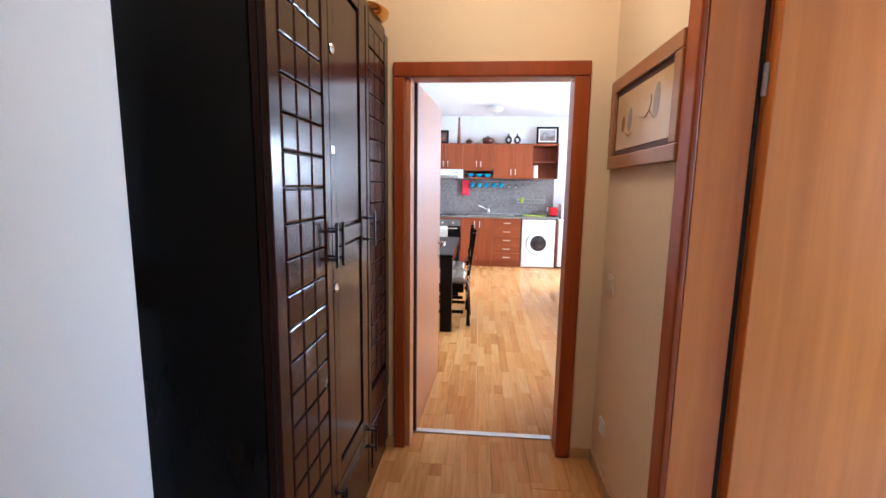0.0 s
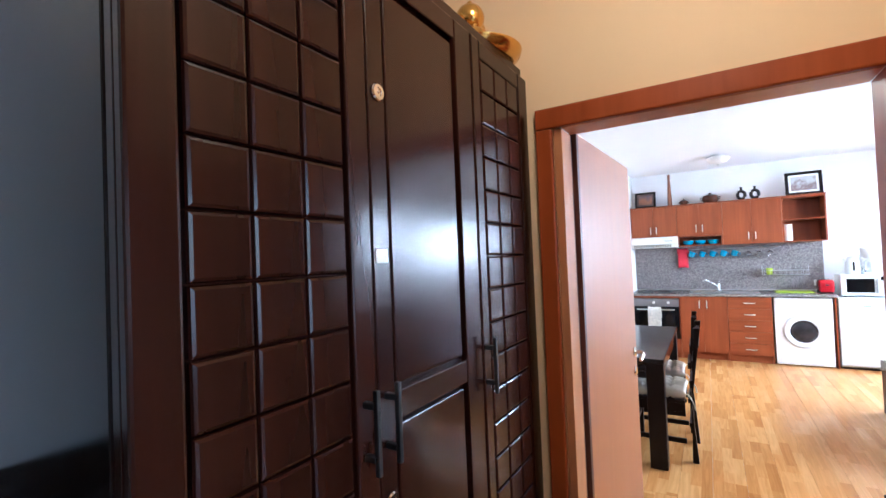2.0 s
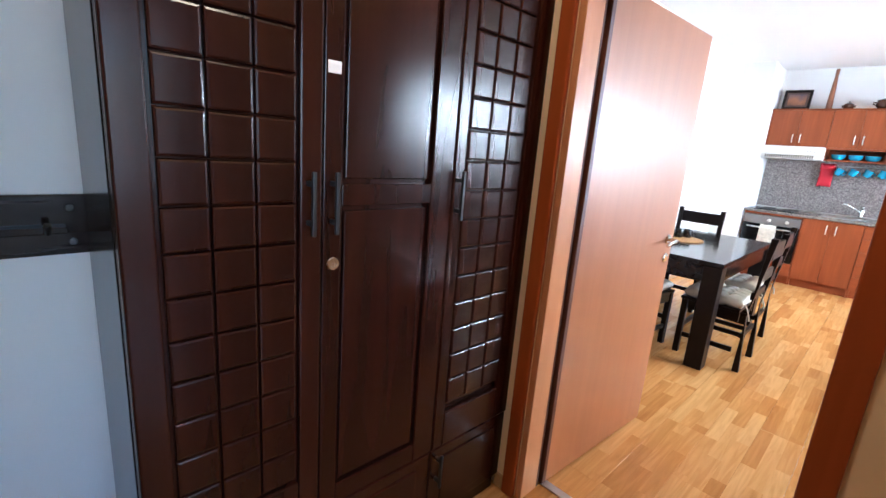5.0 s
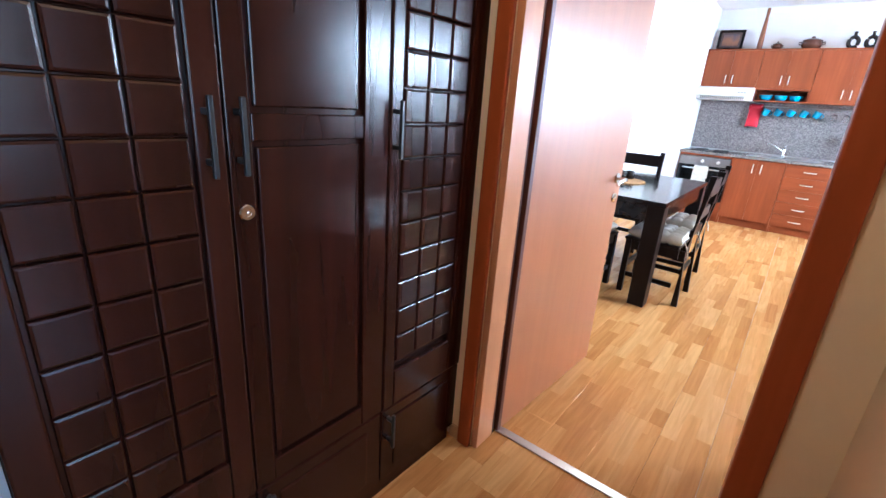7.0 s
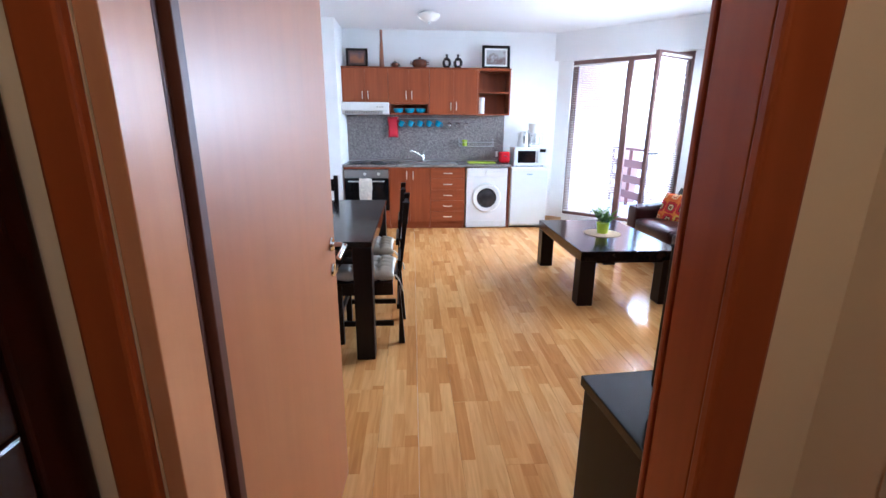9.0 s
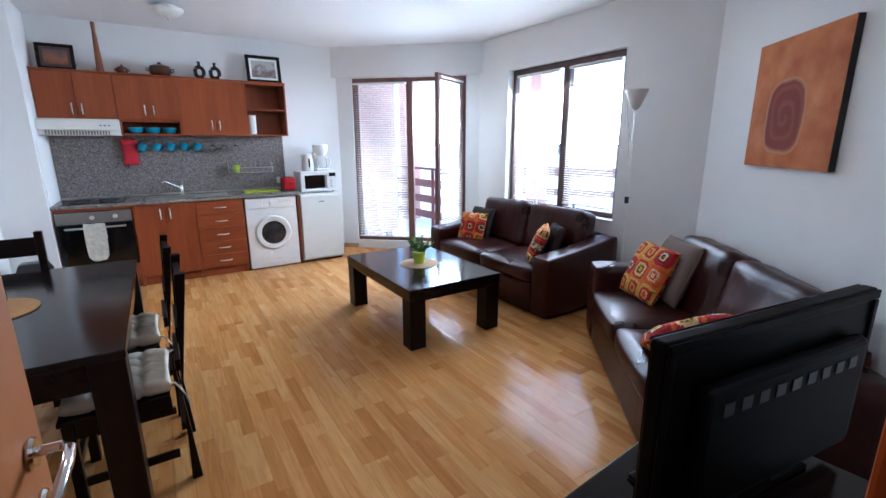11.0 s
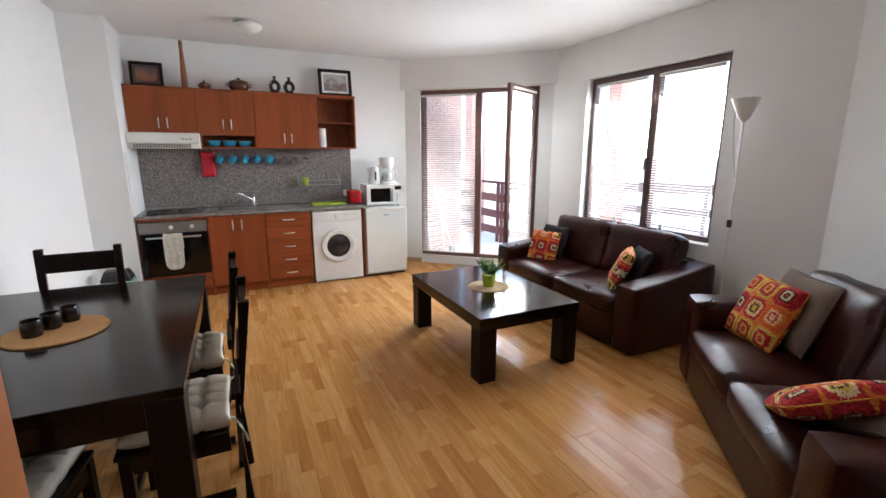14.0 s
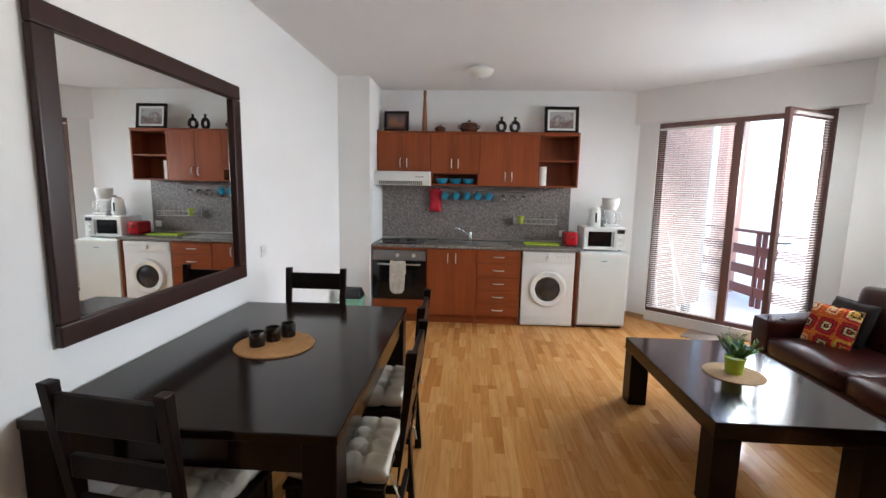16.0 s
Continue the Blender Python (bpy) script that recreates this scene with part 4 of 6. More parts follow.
def blind(label, at, width, z0, z1, tilt):
    b = thing("venetian_blind", label, "blind", at, "venetian blinds")
    part("head_rail", bm_box(-width / 2, width / 2, -0.012, 0.012, z1, z1 + 0.024, 0.002), M_SLAT, b)
    part("bottom_rail", bm_box(-width / 2, width / 2, -0.010, 0.010, z0, z0 + 0.010, 0.002), M_SLAT, b)
    me = mesh_of("slat", bm_box(-width / 2, width / 2, -0.0105, 0.0105, -0.0005, 0.0005), M_SLAT)
    count = int((z1 - z0) / 0.0245)
    for i in range(1, count):
        s = new("slat", me)
        s.parent = b
        s.matrix_basis = pose(0, 0, z0 + i * (z1 - z0) / count, tilt, 0, 0)
    for x in (-width * 0.36, width * 0.36):
        part("cord", bm_tube([(x, -0.0115, z0), (x, -0.0115, z1)], 0.0008, 4), M_SLAT, b)
    return b


WIN = pose(3.71, (WX0 + WX1) / 2, 0, 0, 0, -90)
ww = (WX1 - WX0) / 2
window = tagged(thing("window_1", "wide two-sash window with brown wooden frames", "window", WIN), kind="structure")
part("window_frame", bm_boxes([(-ww, -ww + 0.035, 0, 0.07, WZ0, WZ1), (ww - 0.035, ww, 0, 0.07, WZ0, WZ1), (-ww + 0.035, ww - 0.035, 0, 0.07, WZ0, WZ0 + 0.035), (-ww + 0.035, ww - 0.035, 0, 0.07, WZ1 - 0.035, WZ1), (0.032, 0.073, 0, 0.07, WZ0 + 0.035, WZ1 - 0.035)]), M_FRAME, window)
sash(window, -ww + 0.022, 0.05, WZ0 + 0.022, WZ1 - 0.022, -0.018, 0.042, 0.05)
sash(window, 0.055, ww - 0.022, WZ0 + 0.022, WZ1 - 0.022, -0.018, 0.042, 0.05)
part("window_sill", bm_box(-ww + 0.002, ww - 0.002, -0.115, -0.001, WZ0, WZ0 + 0.012, 0.003), M_WHITEP, window, "white inner sill")
part("handle", bm_tube([(0.03, -0.018, 1.5), (0.03, -0.05, 1.5), (0.03, -0.055, 1.44), (0.03, -0.055, 1.38)], 0.007, 8), M_BLACK, window, "dark window handle", 50)
blind("beige venetian blind hanging open in the window", WIN @ pose(-0.365, -0.034, 0), 0.66, WZ0 + 0.10, WZ1 - 0.10, 6)
blind("beige venetian blind hanging open in the window", WIN @ pose(0.41, -0.034, 0), 0.62, WZ0 + 0.10, WZ1 - 0.10, 6)
for x in (-0.27, 0.30):
    solid("sill_ornament", bm_lathe([(0, 0), (0.03, 0), (0.034, 0.02), (0.022, 0.06), (0.012, 0.09), (0.016, 0.11), (0, 0.125)], 14), M_WHITEP, "small white ornament on the window sill", "ornament", "thing", 50, WIN @ pose(x, -0.076, WZ0 + 0.012), "sill ornaments")

bdoor = tagged(thing("door_3", "brown wooden balcony door with its leaf standing open", "balcony door", BAL), kind="structure")
part("door_frame", bm_boxes([(BD0, BD0 + 0.05, 0.03, 0.10, FRAME_Z0, BDZ), (BD1 - 0.05, BD1, 0.03, 0.10, FRAME_Z0, BDZ), (BD0 + 0.05, BD1 - 0.05, 0.03, 0.10, BDZ - 0.05, BDZ), (BD0 + 0.05, BD1 - 0.05, 0.03, 0.10, FRAME_Z0, FRAME_Z0 + 0.045), (1.0, 1.065, 0.03, 0.10, FRAME_Z0 + 0.045, BDZ - 0.05)]), M_FRAMEB, bdoor)
fixed = part("fixed_light", bm_boxes([(BD0 + 0.05, BD0 + 0.075, 0.045, 0.085, FRAME_Z0 + 0.046, BDZ - 0.052), (0.975, 0.999, 0.045, 0.085, FRAME_Z0 + 0.046, BDZ - 0.052)]), M_FRAMEB, bdoor)
pane(fixed, bm_box(BD0 + 0.074, 0.976, 0.062, 0.068, FRAME_Z0 + 0.043, BDZ - 0.051))
HINGE = pose(BD1 - 0.035, 0.03, 0, 0, 0, 71)
bleaf = part("leaf", bm_boxes([(-0.70, -0.648, 0, 0.044, 0.15, 2.32), (-0.052, 0, 0, 0.044, 0.15, 2.32), (-0.648, -0.052, 0.001, 0.043, 0.15, 0.225), (-0.648, -0.052, 0.001, 0.043, 2.245, 2.32)]), M_FRAMEB, bdoor, "brown glazed door leaf", at=HINGE)
pane(bleaf, bm_box(-0.65, -0.05, 0.02, 0.026, 0.215, 2.255))
part("lever_handle", bm_tube([(-0.662, 0, 1.13), (-0.662, -0.045, 1.13), (-0.64, -0.055, 1.13), (-0.55, -0.055, 1.128)], 0.008, 8), M_BLACK, bleaf, "dark lever handle", 50)
blind("beige venetian blind hanging open in front of the fixed balcony pane", BAL @ pose(0.612, 0.018, 0), 0.76, FRAME_Z0 + 0.05, BDZ - 0.085, 12)
blind("beige venetian blind hanging on the open balcony door leaf", BAL @ HINGE @ pose(-0.35, -0.014, 0), 0.60, 0.21, 2.265, 8)
solid("door_mat", bm_box(-0.24, 0.24, -0.17, 0.17, 0.0, 0.012, 0.004), plain("brown_grey_mat", (0.20, 0.15, 0.12), 0.95, vary=0.3, scale=40, relief=0.6, fine=300), "small brown woven mat before the balcony door", "doormat", "thing", None, BAL @ pose(1.0, -0.20, 0.001))

# ---- balcony and outdoors ----
M_TILE = plain("pale_balcony_tile", (0.70, 0.67, 0.63), 0.6, vary=0.08, scale=3, relief=0.1)


M_MORTAR = plain("pale_mortar", (0.48, 0.41, 0.37), 0.9, vary=0.1, scale=8, relief=0.3)
M_BRICK, _n, _l, _b = shader("pink_facing_brick", 0.85)
_o = _n.new("ShaderNodeObjectInfo")
_t = _n.new("ShaderNodeTexCoord")
_tone = ramp(_n, _l, _o.outputs["Random"], [(0.0, (0.45, 0.29, 0.24)), (1.0, (0.55, 0.37, 0.31))])
_spots = ramp(_n, _l, noise_at(_n, _l, _t.outputs["Object"], 40, 4), [(0.3, (0.9, 0.88, 0.86)), (0.7, (1.05, 1.05, 1.05))])
_l.new(mixed(_n, _l, _tone, _spots, 1.0, "MULTIPLY"), _b.inputs["Base Color"])
M_RAILW = wood("red_brown_balcony_paint", (0.12, 0.028, 0.022), (0.19, 0.05, 0.038), 0.5, "x")
BW = pose(2.22, 8.62, 0, 0, 0, 37)
solid("balcony_floor", bm_prism([(2.2, 8.85), (3.85, 7.42), (3.92, 7.3), (3.92, 4.2), (7.4, 4.2), (6.9, 7.3), (5.9, 9.1), (4.35, 10.7), (3.9, 11.0)], -0.22, -0.03), M_TILE, "pale tiled balcony floor", "balcony floor")
bwall = solid("balcony_wall", bm_box(0.2, 1.62, 0.0, 0.22, -0.22, 3.1), M_MORTAR, "pink facing brick balcony side wall", "wall", at=BW)
brick_mesh = mesh_of("brick", bm_box(-0.115, 0.115, -0.007, 0.004, -0.0325, 0.0325, 0.003), M_BRICK)
half_mesh = mesh_of("brick", bm_box(-0.0555, 0.0555, -0.007, 0.004, -0.0325, 0.0325, 0.003), M_BRICK)
for row in range(42):
    x = 0.2
    while x < 1.60:
        short = (row % 2 and x < 0.21) or x > 1.62 - 0.2
        brick = new("brick", half_mesh if short else brick_mesh)
        brick.parent = bwall
        brick.matrix_basis = pose(x + (0.059 if short else 0.1185), 0, -0.02 + row * 0.074)
        x += 0.118 if short else 0.237
M_PINK = plain("pink_plaster", (0.47, 0.28, 0.235), 0.85, vary=0.08, scale=3, relief=0.3)
solid("balcony_pillar", bm_box(4.17, 4.48, 10.36, 10.64, -0.03, 3.1, 0.01), M_PINK, "pink plastered balcony pillar", "pillar")
solid("downpipe", bm_tube([(1.70, 0.06, -0.03), (1.70, 0.06, 3.1)], 0.055, 14), plain("grey_zinc_pipe", (0.42, 0.40, 0.38), 0.5, vary=0.1), "grey rain pipe beside the balcony wall", "downpipe", "thing", 50, BW)
solid("balcony_pillar", bm_box(4.62, 4.84, 7.16, 7.38, -0.22, 3.1, 0.01), M_PINK, "pink plastered balcony pillar", "pillar")


# greyer, paler colour than M_RAILW for the railings outside the window
M_RAILG = wood("grey_pink_railing_paint", (0.17, 0.12, 0.115), (0.24, 0.18, 0.17), 0.6, "x")


def railing(label, a, b, posts, paint, heights, half):
    d = (b - a).length
    r = thing("balcony_railing", label, "railing", wall_frame(a, b), "balcony railings")
    part("handrail", bm_box(0, d, -0.04, 0.04, 1.02, 1.06, 0.006), paint, r)
    for z in heights:
        part("board", bm_box(0, d, -0.012, 0.012, z - half, z + half, 0.003), paint, r)
    for i in range(posts):
        x = 0.05 + i * (d - 0.1) / (posts - 1)
        part("post", bm_box(x - 0.025, x + 0.025, 0.013, 0.06, -0.03, 1.0195, 0.004), paint, r)


railing("red-brown painted timber balcony railing", Vector((4.06, 10.75, 0)), Vector((4.16, 9.35, 0)), 3, M_RAILW, (0.19, 0.48, 0.77), 0.07)
railing("red-brown painted timber balcony railing", Vector((4.16, 9.33, 0)), Vector((4.30, 8.42, 0)), 2, M_RAILW, (0.19, 0.48, 0.77), 0.07)
railing("grey-pink timber railing outside the window", Vector((5.82, 8.85, 0)), Vector((6.75, 7.22, 0)), 3, M_RAILG, (0.19, 0.60, 0.955), 0.062)
railing("grey-pink timber railing outside the window", Vector((6.75, 7.20, 0)), Vector((7.25, 4.3, 0)), 4, M_RAILG, (0.19, 0.60, 0.955), 0.062)
broom = thing("broom", "long-handled broom leaning on the balcony wall", "broom", pose(3.05, 8.93, -0.03, 0, 0, 40))
part("stick", bm_tube([(0, 0, 0.1), (-0.12, 0.22, 0.92), (-0.22, 0.42, 1.72)], 0.012, 8), M_SLAT, broom, "pale wooden stick", 50)
part("head", bm_box(-0.09, 0.09, -0.025, 0.025, 0, 0.12, 0.01), plain("grey_bristle", (0.25, 0.24, 0.23), 0.9), broom)
dryer = thing("clothes_airer", "folded white wire clothes airer on the balcony", "clothes airer", BW @ pose(0.62, -0.13, -0.03, -8, 0, 0))
part("frame", bm_tube([(-0.22, 0, 0), (-0.22, 0, 1.12), (0.22, 0, 1.12), (0.22, 0, 0)], 0.013, 8), M_WHITEP, dryer, "", 50)
for i in range(12):
    part("rod", bm_tube([(-0.22, 0, 0.1 + i * 0.08), (0.22, 0, 0.1 + i * 0.08)], 0.0065, 6), M_WHITEP, dryer)
solid("ground", bm_box(-900, 900, -900, 900, -9.4, -9.0), plain("pale_dry_ground", (0.52, 0.51, 0.47), 0.9, vary=0.2, scale=0.2, relief=0), "pale hazy ground far below the balcony", "ground")

# ---- television corner ----
stand = thing("tv_stand", "low dark-stained wooden television stand", "TV stand", pose(0.985, 2.805, 0, 0, 0, 4.5))
part("top", bm_box(-0.415, 0.415, -0.24, 0.24, 0.592, 0.63, 0.004), M_DARK, stand)
for x0, x1 in ((-0.405, -0.375), (0.375, 0.405), (-0.012, 0.012)):
    part("side", bm_box(x0, x1, -0.23, 0.225, 0.04, 0.591, 0.002), M_DARKZ, stand)
part("bottom", bm_box(-0.405, 0.405, -0.23, 0.225, 0.015, 0.04, 0.002), M_DARK, stand)
part("back", bm_box(-0.374, 0.374, -0.235, -0.225, 0.041, 0.591), M_DARKZ, stand)
for x in (-0.193, 0.193):
    d = part("door", bm_box(x - 0.178, x + 0.178, 0.226, 0.243, 0.045, 0.585, 0.003), M_DARKZ, stand)
for x in (-0.395, 0.335):
    for y in (-0.22, 0.15):
        part("foot", bm_box(x, x + 0.06, y, y + 0.06, 0, 0.015), M_BLACKP, stand)
tv = thing("television", "black flat-screen television on the low stand", "television", pose(1.095, 2.775, 0.63, 0, 0, -8))
M_TVB = plain("black_tv_plastic", (0.004, 0.004, 0.0045), 0.4, vary=0.2, relief=0.05, spec=0.05)
part("case", bm_box(-0.40, 0.40, -0.018, 0.018, 0.06, 0.505, 0.006), M_TVB, tv)
part("back_hump", bm_box(-0.31, 0.31, -0.058, -0.0185, 0.09, 0.40, 0.018, 3), M_TVB, tv)
part("bezel_edge", bm_box(-0.399, 0.399, 0.0215, 0.0235, 0.497, 0.504), M_BLACKP, tv, "thin dark grey bezel strip")
part("screen", bm_box(-0.3965, 0.3965, 0.0185, 0.021, 0.08, 0.4965), M_OVENGLASS, tv, "dark switched-off screen")
part("neck", bm_prism([(-0.07, -0.015), (0.07, -0.015), (0.05, 0.016), (-0.05, 0.016)], 0.012, 0.15), M_TVB, tv)
part("base", bm_box(-0.24, 0.24, -0.015, 0.17, 0, 0.014, 0.005), M_TVB, tv)

for i in range(9):
    part("vent_slot", bm_box(-0.26 + i * 0.06, -0.225 + i * 0.06, -0.0605, -0.0585, 0.33, 0.36, 0.0008), M_BLACKP, tv)
part("back_rim", bm_boxes([(-0.398, 0.398, -0.026, -0.0185, 0.478, 0.502), (-0.398, -0.378, -0.026, -0.0185, 0.065, 0.476), (0.378, 0.398, -0.026, -0.0185, 0.065, 0.476)], 0.003), M_TVB, tv, "raised rim of the rear casing")

# ---- pictures ----
M_INKD = plain("dark_print_ink", (0.07, 0.04, 0.035), 0.5)


def canvas_art():
    mat, n, l, b = shader("abstract_orange_painting", 0.75, 0, 0.15)
    tc = n.new("ShaderNodeTexCoord")
    sep = n.new("ShaderNodeSeparateXYZ")
    l.new(tc.outputs["Object"], sep.inputs["Vector"])

    def m(op, a, c, d=None):
        k = n.new("ShaderNodeMath")
        k.operation = op
        for i, val in enumerate((a, c, d)):
            if val is None:
                continue
            if isinstance(val, (int, float)):
                k.inputs[i].default_value = val
            else:
                l.new(val, k.inputs[i])
        return k.outputs[0]

    x = m("DIVIDE", m("ADD", sep.outputs["X"], 0.04), 0.18)
    z = m("DIVIDE", m("ADD", sep.outputs["Z"], 0.075), 0.21)
    wob = noise_at(n, l, tc.outputs["Object"], 6, 4)
    r = m("POWER", m("ADD", m("POWER", m("ABSOLUTE", x, 0.0), 3.0), m("POWER", m("ABSOLUTE", z, 0.0), 3.0)), 0.333)
    r2 = m("ADD", r, m("MULTIPLY", m("ADD", wob, -0.5), 0.25))
    ring = m("SINE", m("ADD", m("MULTIPLY", r2, 17.0), m("ARCTAN2", z, x)), 0.0)
    ground_c = ramp(n, l, noise_at(n, l, tc.outputs["Object"], 7, 8), [(0.3, (0.38, 0.10, 0.028)), (0.55, (0.50, 0.17, 0.055)), (0.75, (0.58, 0.24, 0.09))])
    blob = ramp(n, l, ring, [(0.0, (0.20, 0.036, 0.023)), (1.0, (0.26, 0.056, 0.032))])
    edge = ramp(n, l, r2, [(0.86, (1, 1, 1)), (1.04, (0, 0, 0))])
    halo = ramp(n, l, r2, [(0.95, (0.60, 0.32, 0.15)), (1.2, (0.5, 0.19, 0.08))])
    near = ramp(n, l, r2, [(0.98, (1, 1, 1)), (1.3, (0, 0, 0))])
    c = mixed(n, l, ground_c, halo, near)
    l.new(mixed(n, l, c, blob, edge), b.inputs["Base Color"])
    bump(n, l, b, noise_at(n, l, tc.outputs["Object"], 60, 5), 0.5, 0.002)
    return mat


art = thing("canvas_painting", "orange abstract canvas with a dark red spiral", "painting", ART @ pose((ART_C - ART_D).length - 1.045, 0.0, 1.72, 0, 0, 180))
part("canvas", bm_box(-0.385, 0.385, -0.036, -0.034, -0.355, 0.355), canvas_art(), art, "painted canvas face")
part("stretcher_frame", bm_box(-0.385, 0.385, -0.0338, -0.002, -0.355, 0.355, 0.002), M_BLACKP, art, "black canvas edge")


def print_art(name, tones, seed, scale, z0=0.0, z1=0.3):
    """A small printed picture: soft bands and blots of the given colours."""
    mat, n, l, b = shader(name, 0.35)
    v = mapped(n, l, (1, 1, 1))
    tc = n.new("ShaderNodeTexCoord")
    sep = n.new("ShaderNodeSeparateXYZ")
    l.new(tc.outputs["Object"], sep.inputs["Vector"])
    add = n.new("ShaderNodeMath")
    add.operation = "MULTIPLY_ADD"
    l.new(noise_at(n, l, v, scale, 5, 0.4), add.inputs[0])
    add.inputs[1].default_value = 0.9
    band = n.new("ShaderNodeMapRange")
    band.inputs["From Min"].default_value, band.inputs["From Max"].default_value = z0, z1
    band.inputs["To Min"].default_value, band.inputs["To Max"].default_value = -0.25 + seed, 0.35 + seed
    l.new(sep.outputs["Z"], band.inputs["Value"])
    l.new(band.outputs["Result"], add.inputs[2])
    l.new(ramp(n, l, add.outputs[0], [(0.15 + 0.7 * i / (len(tones) - 1), c) for i, c in enumerate(tones)]), b.inputs["Base Color"])
    return mat


hallpic = thing("framed_picture", "framed brown print of twigs in a wide wooden frame", "picture", pose(0.63, 1.858, 1.742, 0, 0, -90))
M_PICF = wood("picture_frame_wood", (0.30, 0.11, 0.035), (0.42, 0.17, 0.06), 0.35, "x")
for x0, x1, z0, z1 in ((-0.375, 0.375, 0.143, 0.20), (-0.375, 0.375, -0.20, -0.143), (-0.375, -0.318, -0.142, 0.142), (0.318, 0.375, -0.142, 0.142)):
    part("frame", bm_box(x0, x1, -0.03, -0.002, z0, z1, 0.005), M_PICF, hallpic)
M_MOUNT = plain("dark_brown_mount", (0.10, 0.045, 0.03), 0.6)
part("mount", bm_box(-0.32, 0.32, -0.016, -0.006, -0.144, 0.144), M_MOUNT, hallpic)
part("print", bm_box(-0.292, 0.292, -0.018, -0.0165, -0.118, 0.118), print_art("ochre_print", [(0.50, 0.28, 0.09), (0.62, 0.42, 0.2), (0.64, 0.47, 0.31), (0.56, 0.34, 0.12)], 0.25, 3, -0.2, 0.2), hallpic)
M_INKG = plain("grey_print_ink", (0.30, 0.24, 0.19), 0.5)
M_INKB = plain("brown_print_ink", (0.24, 0.09, 0.03), 0.5)
for x, z, a, b, ink in ((0.165, 0.025, 0.030, 0.062, M_INKG), (-0.115, -0.005, 0.026, 0.05, M_INKG), (-0.20, -0.012, 0.022, 0.036, M_INKB)):
    petal = bm_lathe([(0, -0.0005), (0.7, -0.0005), (1.0, 0.0), (0.7, 0.0005), (0, 0.0005)], 20)
    for v in petal.verts:
        v.co = Vector((x + v.co.x * a + 0.12 * v.co.y * b, -0.0188 + v.co.z, z + v.co.y * b))
    part("print_leaf", petal, ink, hallpic)
for pts in ([(0.0, -0.01), (0.06, -0.02), (0.10, 0.0), (0.15, -0.035)], [(0.10, 0.0), (0.115, 0.03), (0.11, 0.055)], [(-0.17, -0.05), (-0.12, -0.07), (-0.08, -0.06)]):
    part("twig", bm_tube([(x, -0.0192, z) for x, z in pts], 0.0013, 5), M_INKB, hallpic)


def leaning_frame(label, x, w, h, face, border=0.038):
    f = thing("picture_frame", label, "picture frame", pose(x, 8.41, UZ + 0.018, -8, 0, 0))
    for x0, x1, z0, z1 in ((-w, w, 2 * h - border, 2 * h), (-w, w, 0, border), (-w, -w + border, border + 0.0005, 2 * h - border - 0.0005), (w - border, w, border + 0.0005, 2 * h - border - 0.0005)):
        part("frame", bm_box(x0, x1, -0.012, 0.012, z0, z1, 0.004), M_DARK, f)
    part("mount", bm_box(-w + border - 0.002, w - border + 0.002, -0.002, 0.008, border - 0.002, 2 * h - border + 0.002), M_WHITEP if w > 0.15 else M_INKD, f, "flat paper mount")
    k = 0.025
    part("print", bm_box(-w + border + k, w - border - k, -0.0036, -0.0022, border + k, 2 * h - border - k), face, f, "small framed print")
    return f


leaning_frame("small dark framed landscape photo on the wall cabinets", -0.775, 0.15, 0.125, print_art("sunset_print", [(0.02, 0.015, 0.02), (0.12, 0.05, 0.03), (0.28, 0.12, 0.06), (0.05, 0.06, 0.10)], 0.2, 5), 0.03)
leaning_frame("large dark framed canal picture on the wall cabinets", 1.187, 0.20, 0.16, print_art("canal_print", [(0.10, 0.10, 0.10), (0.30, 0.28, 0.27), (0.16, 0.10, 0.09), (0.42, 0.42, 0.42)], 0.2, 14))

# ---- lamps ----
lampf = thing("floor_lamp", "slim silver uplighter floor lamp with a glass bowl", "floor lamp", pose(3.40, 4.80, 0))
part("base", bm_lathe([(0, 0), (0.13, 0), (0.132, 0.01), (0.12, 0.02), (0.02, 0.03), (0, 0.03)], 28), M_STEEL, lampf, "", 40)
part("pole", bm_tube([(0, 0, 0.02), (0, 0, 0.9), (0.004, 0.002, 1.78)], 0.008, 10), M_NICKEL, lampf, "silver pole", 50)
part("bowl", bm_lathe([(0.012, 1.77), (0.03, 1.79), (0.04, 1.80), (0.088, 1.92), (0.092, 1.935), (0.086, 1.93), (0.036, 1.81), (0.0, 1.80)], 28), M_WHITEP, lampf, "white glass bowl", 60)
part("reading_arm", bm_tube([(0.0, 0.0, 1.35), (-0.02, 0.03, 1.55), (-0.03, 0.05, 1.75), (-0.02, 0.055, 1.86), (0.0, 0.05, 1.93)], 0.005, 8), M_STEEL, lampf, "bent reading arm", 50)
part("switch", bm_box(-0.014, 0.014, -0.014, 0.014, 0.98, 1.04, 0.004), M_BLACKP, lampf)
clamp = thing("ceiling_lamp", "round white glass ceiling lamp, switched off", "ceiling lamp", pose(0.20, 7.55, CEIL))
part("plate", bm_lathe([(0, 0), (0.07, 0), (0.065, -0.03), (0, -0.03)], 24), M_WHITEP, clamp, "", 40)
part("shade", bm_lathe([(0.13, -0.03), (0.135, -0.036), (0.125, -0.06), (0.09, -0.092), (0.04, -0.108), (0, -0.112)], 32), M_WHITEP, clamp, "frosted white shade", 60)
part("finial", bm_lathe([(0.012, -0.112), (0.01, -0.125), (0, -0.13)], 12), M_STEEL, clamp, "", 50)
M_GLOW, _n, _l, _b = shader("lit_frosted_glass", 0.4)
_b.inputs["Base Color"].default_value = (0.8, 0.78, 0.72, 1)
